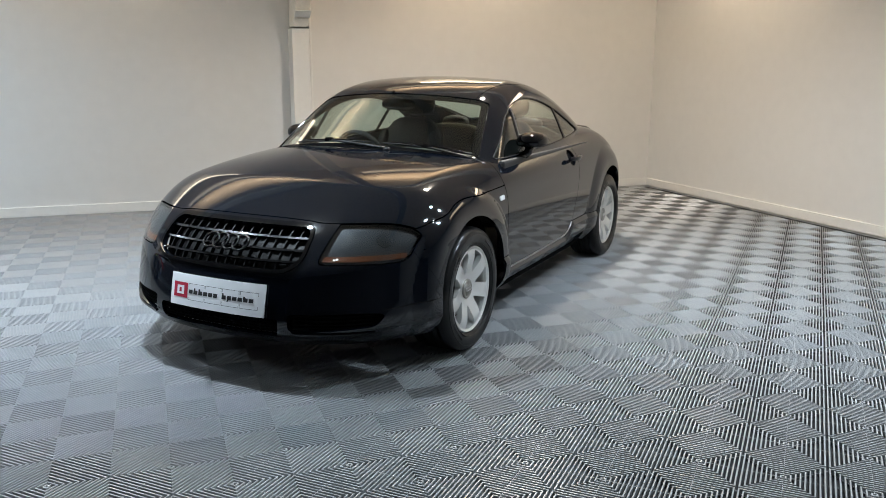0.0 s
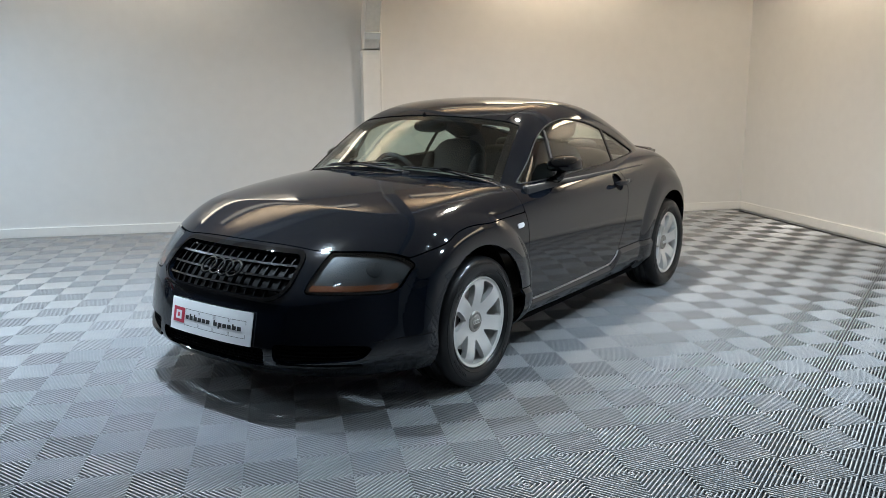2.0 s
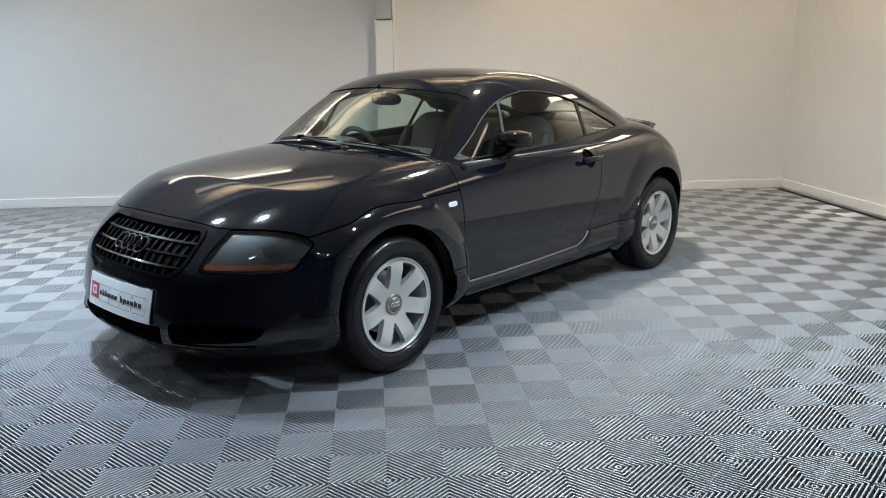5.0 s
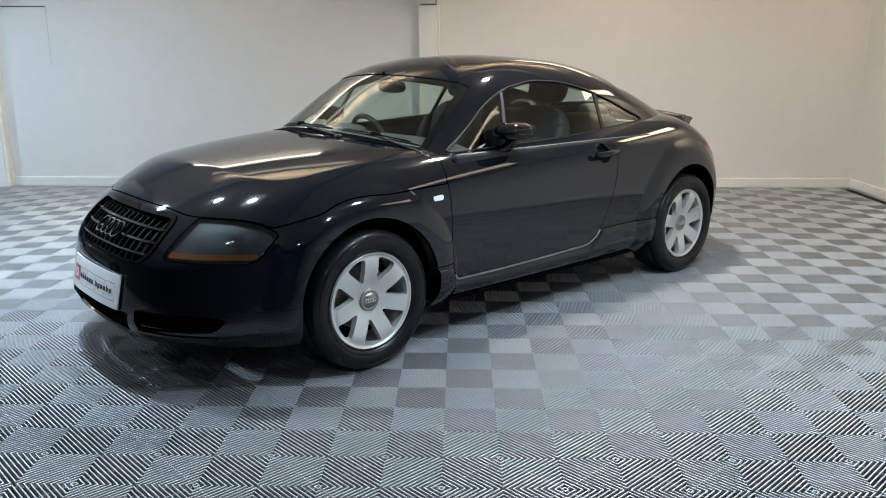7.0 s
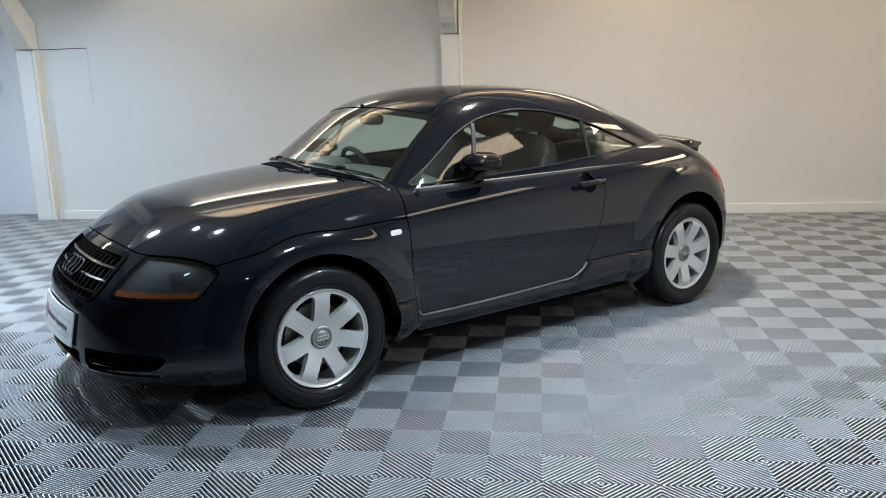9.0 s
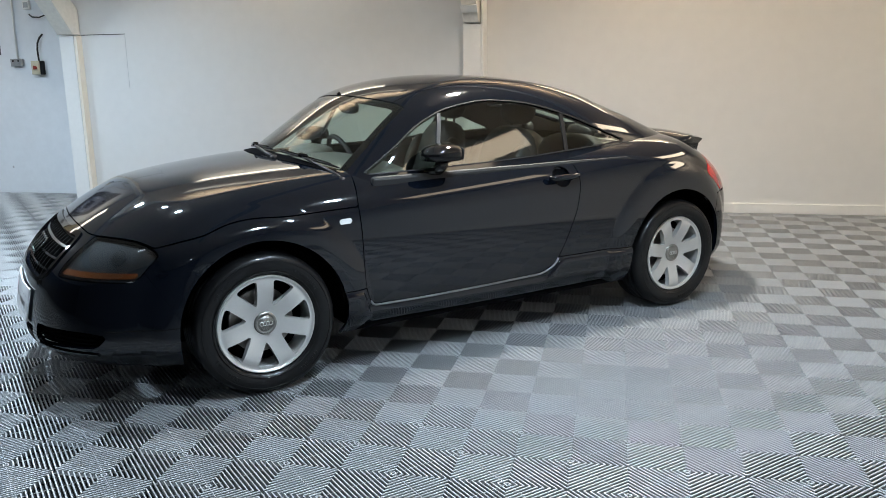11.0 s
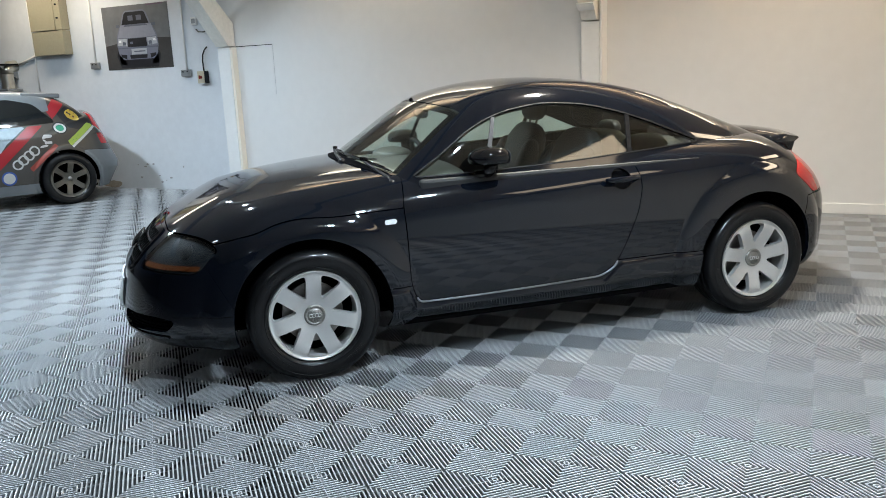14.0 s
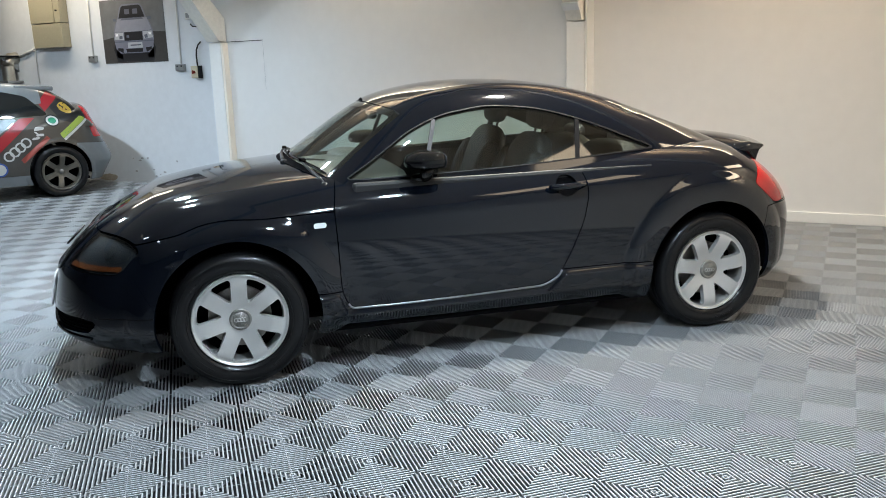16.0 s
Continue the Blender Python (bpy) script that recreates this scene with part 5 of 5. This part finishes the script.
hb = shell(hatch_field, -0.25, 2.7, 0.55, 0.016, math.radians(2.0), 1.2)
hb = hb.clip(lambda x, y, z: 0.18 - z).clip(lambda x, y, z: np.where(z > 0.86, -0.01 - hatch_dome(x, y, z), -0.05))
both(hb.moved(-0.02).clip(hatch_arch)).put("body_shell", dull_black, hatch, "dark inner shell", hem=0)
hb = hb.clip(hatch_arch)
H_LAMP = rounded([(2.85, 1.16), (2.97, 1.17), (3.14, 0.72), (2.97, 0.72), (2.92, 0.92)], 3, 0.02)
hl = lambda x, y, z: np.where(np.abs(y) > 0.5, sdf(H_LAMP, x, z), 0.5)
bump = lambda x, y, z: np.maximum(z - 0.655 + 0.06 * (x - 2.9), 2.74 - x)
h_lamp = hb.clip(hl)
hb = hb.clip(outside(hl, 0.003))
h_bump = hb.clip(grow(bump, -0.002))
hb = hb.clip(outside(bump, 0.002))
sill = lambda x, y, z: np.maximum(np.maximum(z - 0.30, 0.36 - x), x - 2.2)
h_sill = hb.clip(sill)
hb = hb.clip(outside(sill, 0.002))
both(hb).put("hatch_body", hatch_paint, hatch, "dark taupe body panels", hem=0.012)
both(h_bump).put("rear_bumper", hatch_grey, hatch, "grey rear bumper", hem=0.012)
both(h_sill).put("sill", hatch_grey, hatch, "grey sills", hem=0.012)
hd = shell(hatch_dome, 0.95, 2.2, 0.85, 0.016, math.radians(2.0), 1.4, 120)
hd = hd.clip(lambda x, y, z: -0.006 - hatch_field(x, y, z)).clip(lambda x, y, z: np.maximum(0.86 - z, x - 3.15))
H_WIN = rounded([(0.75, 0.985), (1.15, 1.24), (1.45, 1.305), (1.99, 1.320), (2.25, 1.255), (2.47, 1.020), (1.9, 1.0)], 4, 0.05)
hw = lambda x, y, z: np.where(np.abs(y) > 0.3, sdf(H_WIN, x, z), 0.5)
h_screen = lambda x, y, z: np.maximum(np.abs(y) - 0.60 + 0.25 * (x - 0.55), x - 1.02)
h_rear = lambda x, y, z: np.maximum(np.maximum(np.abs(y) - 0.50, 2.50 - x), x - 2.93)
dark_pane = mat("dark_window_glass", (0.010, 0.012, 0.013), 0.06, coat=1.0)
both(hd.clip(hw)).put("side_window", dark_pane, hatch, "dark side windows", hem=0)
hd = hd.clip(outside(hw, 0.002))
both(hd.clip(h_screen)).put("windscreen", dark_pane, hatch, "dark windscreen", hem=0)
hd = hd.clip(outside(h_screen, 0.002))
both(hd.clip(h_rear)).put("rear_window", dark_pane, hatch, "dark rear window", hem=0)
hd = hd.clip(outside(h_rear, 0.002))
roof_h = lambda x, y, z: np.maximum(x - 2.42, 1.16 - z)
both(hd.clip(roof_h)).put("roof", hatch_grey, hatch, "grey roof", hem=0)
hd = hd.clip(outside(roof_h))
both(hd).put("roof_pillar", hatch_paint, hatch, "dark taupe roof pillars", hem=0)
wing = box((2.16, -0.56, 1.290), (2.60, 0.56, 1.345), 0.014)
for v in wing.verts:
    v.co.z += 0.028
    v.co.z -= 0.10 * (v.co.x - 2.35) - (0.02 if v.co.x > 2.5 else 0)
part("roof_spoiler", wing, hatch_grey, hatch, "grey roof spoiler")
skin = hb.plus(hd)


def sticker(name, outline, material, lift=0.003):
    s = skin.clip(lambda x, y, z: np.where(y < -0.3, sdf(np.array(outline), x, z), 0.5))
    if len(s.f):
        s.moved(lift).put(name, material, hatch, hem=0)


def disc(cx, cz, rx, rz, tilt=0.0, n=28):
    c, s = math.cos(tilt), math.sin(tilt)
    return [(cx + rx * math.cos(a) * c - rz * math.sin(a) * s, cz + rx * math.cos(a) * s + rz * math.sin(a) * c) for a in np.linspace(0, 2 * math.pi, n, endpoint=False)]


for sgn in (-1, 1):
    (h_lamp if sgn < 0 else h_lamp.mirror()).put("tail_lamp", red_lamp, hatch, "red tail lamp", hem=0.01)
sticker("pale_panel", [(1.50, 0.70), (1.60, 0.985), (2.12, 0.992), (1.88, 0.80), (1.80, 0.70)], v_sky)
sticker("red_stripe", [(1.55, 0.48), (2.14, 0.993), (2.31, 0.996), (1.74, 0.48)], v_red, 0.004)
sticker("dark_corner", [(2.50, 1.12), (2.63, 1.22), (2.92, 0.985), (2.86, 0.88), (2.60, 0.95)], v_black)
sticker("red_patch", [(2.38, 1.17), (2.50, 1.31), (2.61, 1.235), (2.44, 1.06)], v_red, 0.004)
sticker("crest_edge", [(2.575, 1.135), (2.640, 1.190), (2.700, 1.150), (2.755, 1.085), (2.765, 1.015), (2.690, 1.015), (2.610, 1.060)], v_black, 0.0045)
sticker("crest", [(2.588, 1.132), (2.642, 1.178), (2.695, 1.142), (2.744, 1.082), (2.752, 1.027), (2.692, 1.027), (2.618, 1.068)], v_yellow, 0.005)
for k in range(3):
    sticker("crest_bar", disc(2.635 + 0.03 * k, 1.125 - 0.026 * k, 0.028, 0.012, -0.65), v_black, 0.006)
for k in range(3):
    sticker("crest_mark", disc(2.655 + 0.028 * k, 1.085 - 0.020 * k, 0.008, 0.022, -0.65), v_rust, 0.0062)
sticker("round_badge", disc(2.500, 0.950, 0.086, 0.074, -0.3), v_black, 0.005)
sticker("round_badge_ring", disc(2.500, 0.950, 0.070, 0.058, -0.3), v_white, 0.006)
sticker("round_badge_core", disc(2.500, 0.950, 0.046, 0.038, -0.3), v_teal, 0.007)
sticker("lime_label", [(2.565, 0.785), (2.83, 1.000), (2.895, 0.960), (2.60, 0.725)], v_green, 0.005)
sticker("lime_label_edge", [(2.60, 0.722), (2.897, 0.958), (2.915, 0.935), (2.62, 0.698)], v_white, 0.005)
for k in range(3):
    sticker("label_line", [(2.600 + 0.010 * k, 0.778 - 0.016 * k), (2.790 + 0.010 * k, 0.932 - 0.016 * k), (2.793 + 0.010 * k, 0.927 - 0.016 * k), (2.603 + 0.010 * k, 0.773 - 0.016 * k)], v_teal, 0.006)
for bar in ([(2.27, 0.835), (2.30, 0.885), (2.40, 0.875), (2.385, 0.845)], [(2.265, 0.835), (2.300, 0.825), (2.335, 0.785), (2.300, 0.795)], [(2.300, 0.800), (2.390, 0.800), (2.380, 0.770), (2.290, 0.768)], [(2.385, 0.800), (2.360, 0.765), (2.300, 0.715), (2.335, 0.755)], [(2.225, 0.725), (2.320, 0.735), (2.345, 0.765), (2.255, 0.755)]):
    sticker("white_mark", bar, v_white, 0.004)
sticker("rust_mark", [(2.09, 0.50), (2.41, 0.77), (2.45, 0.735), (2.12, 0.45)], v_rust, 0.0035)
sticker("red_sill_flash", [(1.20, 0.285), (1.20, 0.245), (2.04, 0.262), (2.06, 0.300)], v_red, 0.004)
sticker("blue_badge", disc(1.850, 0.395, 0.085, 0.085), v_blue, 0.005)
sticker("blue_badge_core", disc(1.850, 0.395, 0.066, 0.066), v_white, 0.006)
for k in range(4):
    cx, cz = 1.965 + 0.068 * k, 0.548 + 0.050 * k
    ring = skin.clip(lambda x, y, z: np.where(y < -0.3, np.abs(np.hypot(x - cx, z - cz) - 0.052) - 0.010, 0.5))
    if len(ring.f):
        ring.moved(0.0045).put("ring_mark", v_white, hatch, hem=0)


def six_holes(x, y, z):
    r, a = np.hypot(x, z), np.arctan2(x, z)
    b = np.abs((a + math.pi / 6) % (2 * math.pi / 6) - math.pi / 6)
    return np.minimum(r * np.sin(b) - (0.026 + 0.03 * (r - 0.06)), np.minimum(r - 0.075, 0.186 - r))


face6 = rim_sheet().clip(six_holes)
for x, sgn in ((0.0, -1), (HB, -1), (0.0, 1), (HB, 1)):
    m = Matrix.Translation((x, sgn * 0.808, 0.32)) @ Matrix.Rotation(math.pi if sgn > 0 else 0, 4, "Z") @ Matrix.Rotation(0.15, 4, "Y") @ Matrix.Diagonal((1.08, 1, 1.08, 1))
    w = part("wheel", lathe([(0.2165, 0.012), (0.198, 0.05), (0.190, 0.10), (0.2165, 0.19)], "y", 48), dark_rim, hatch, "dark silver six-spoke wheel", smooth=True)
    w.matrix_basis = m
    face6.put("rim_face", dark_rim, w, hem=0.025)
    part("tyre", lathe([(0.212, 0.022), (0.217, 0.004), (0.235, -0.010), (0.262, -0.012), (0.285, 0.0), (0.295, 0.02), (0.296, 0.19), (0.28, 0.21), (0.214, 0.2)], "y", 64), rubber, w, "black tyre", smooth=True)
    part("hub_cap", lathe([(0.0005, 0.016), (0.020, 0.017), (0.024, 0.021), (0.025, 0.034)], "y", 24), cap_metal, w, smooth=True)
    part("wheel_back", lathe([(0.0005, 0.12), (0.196, 0.12)], "y", 32), dull_black, w)
part("floor_pan", box((-0.6, -0.60, 0.18), (2.9, 0.60, 0.21)), dull_black, hatch)
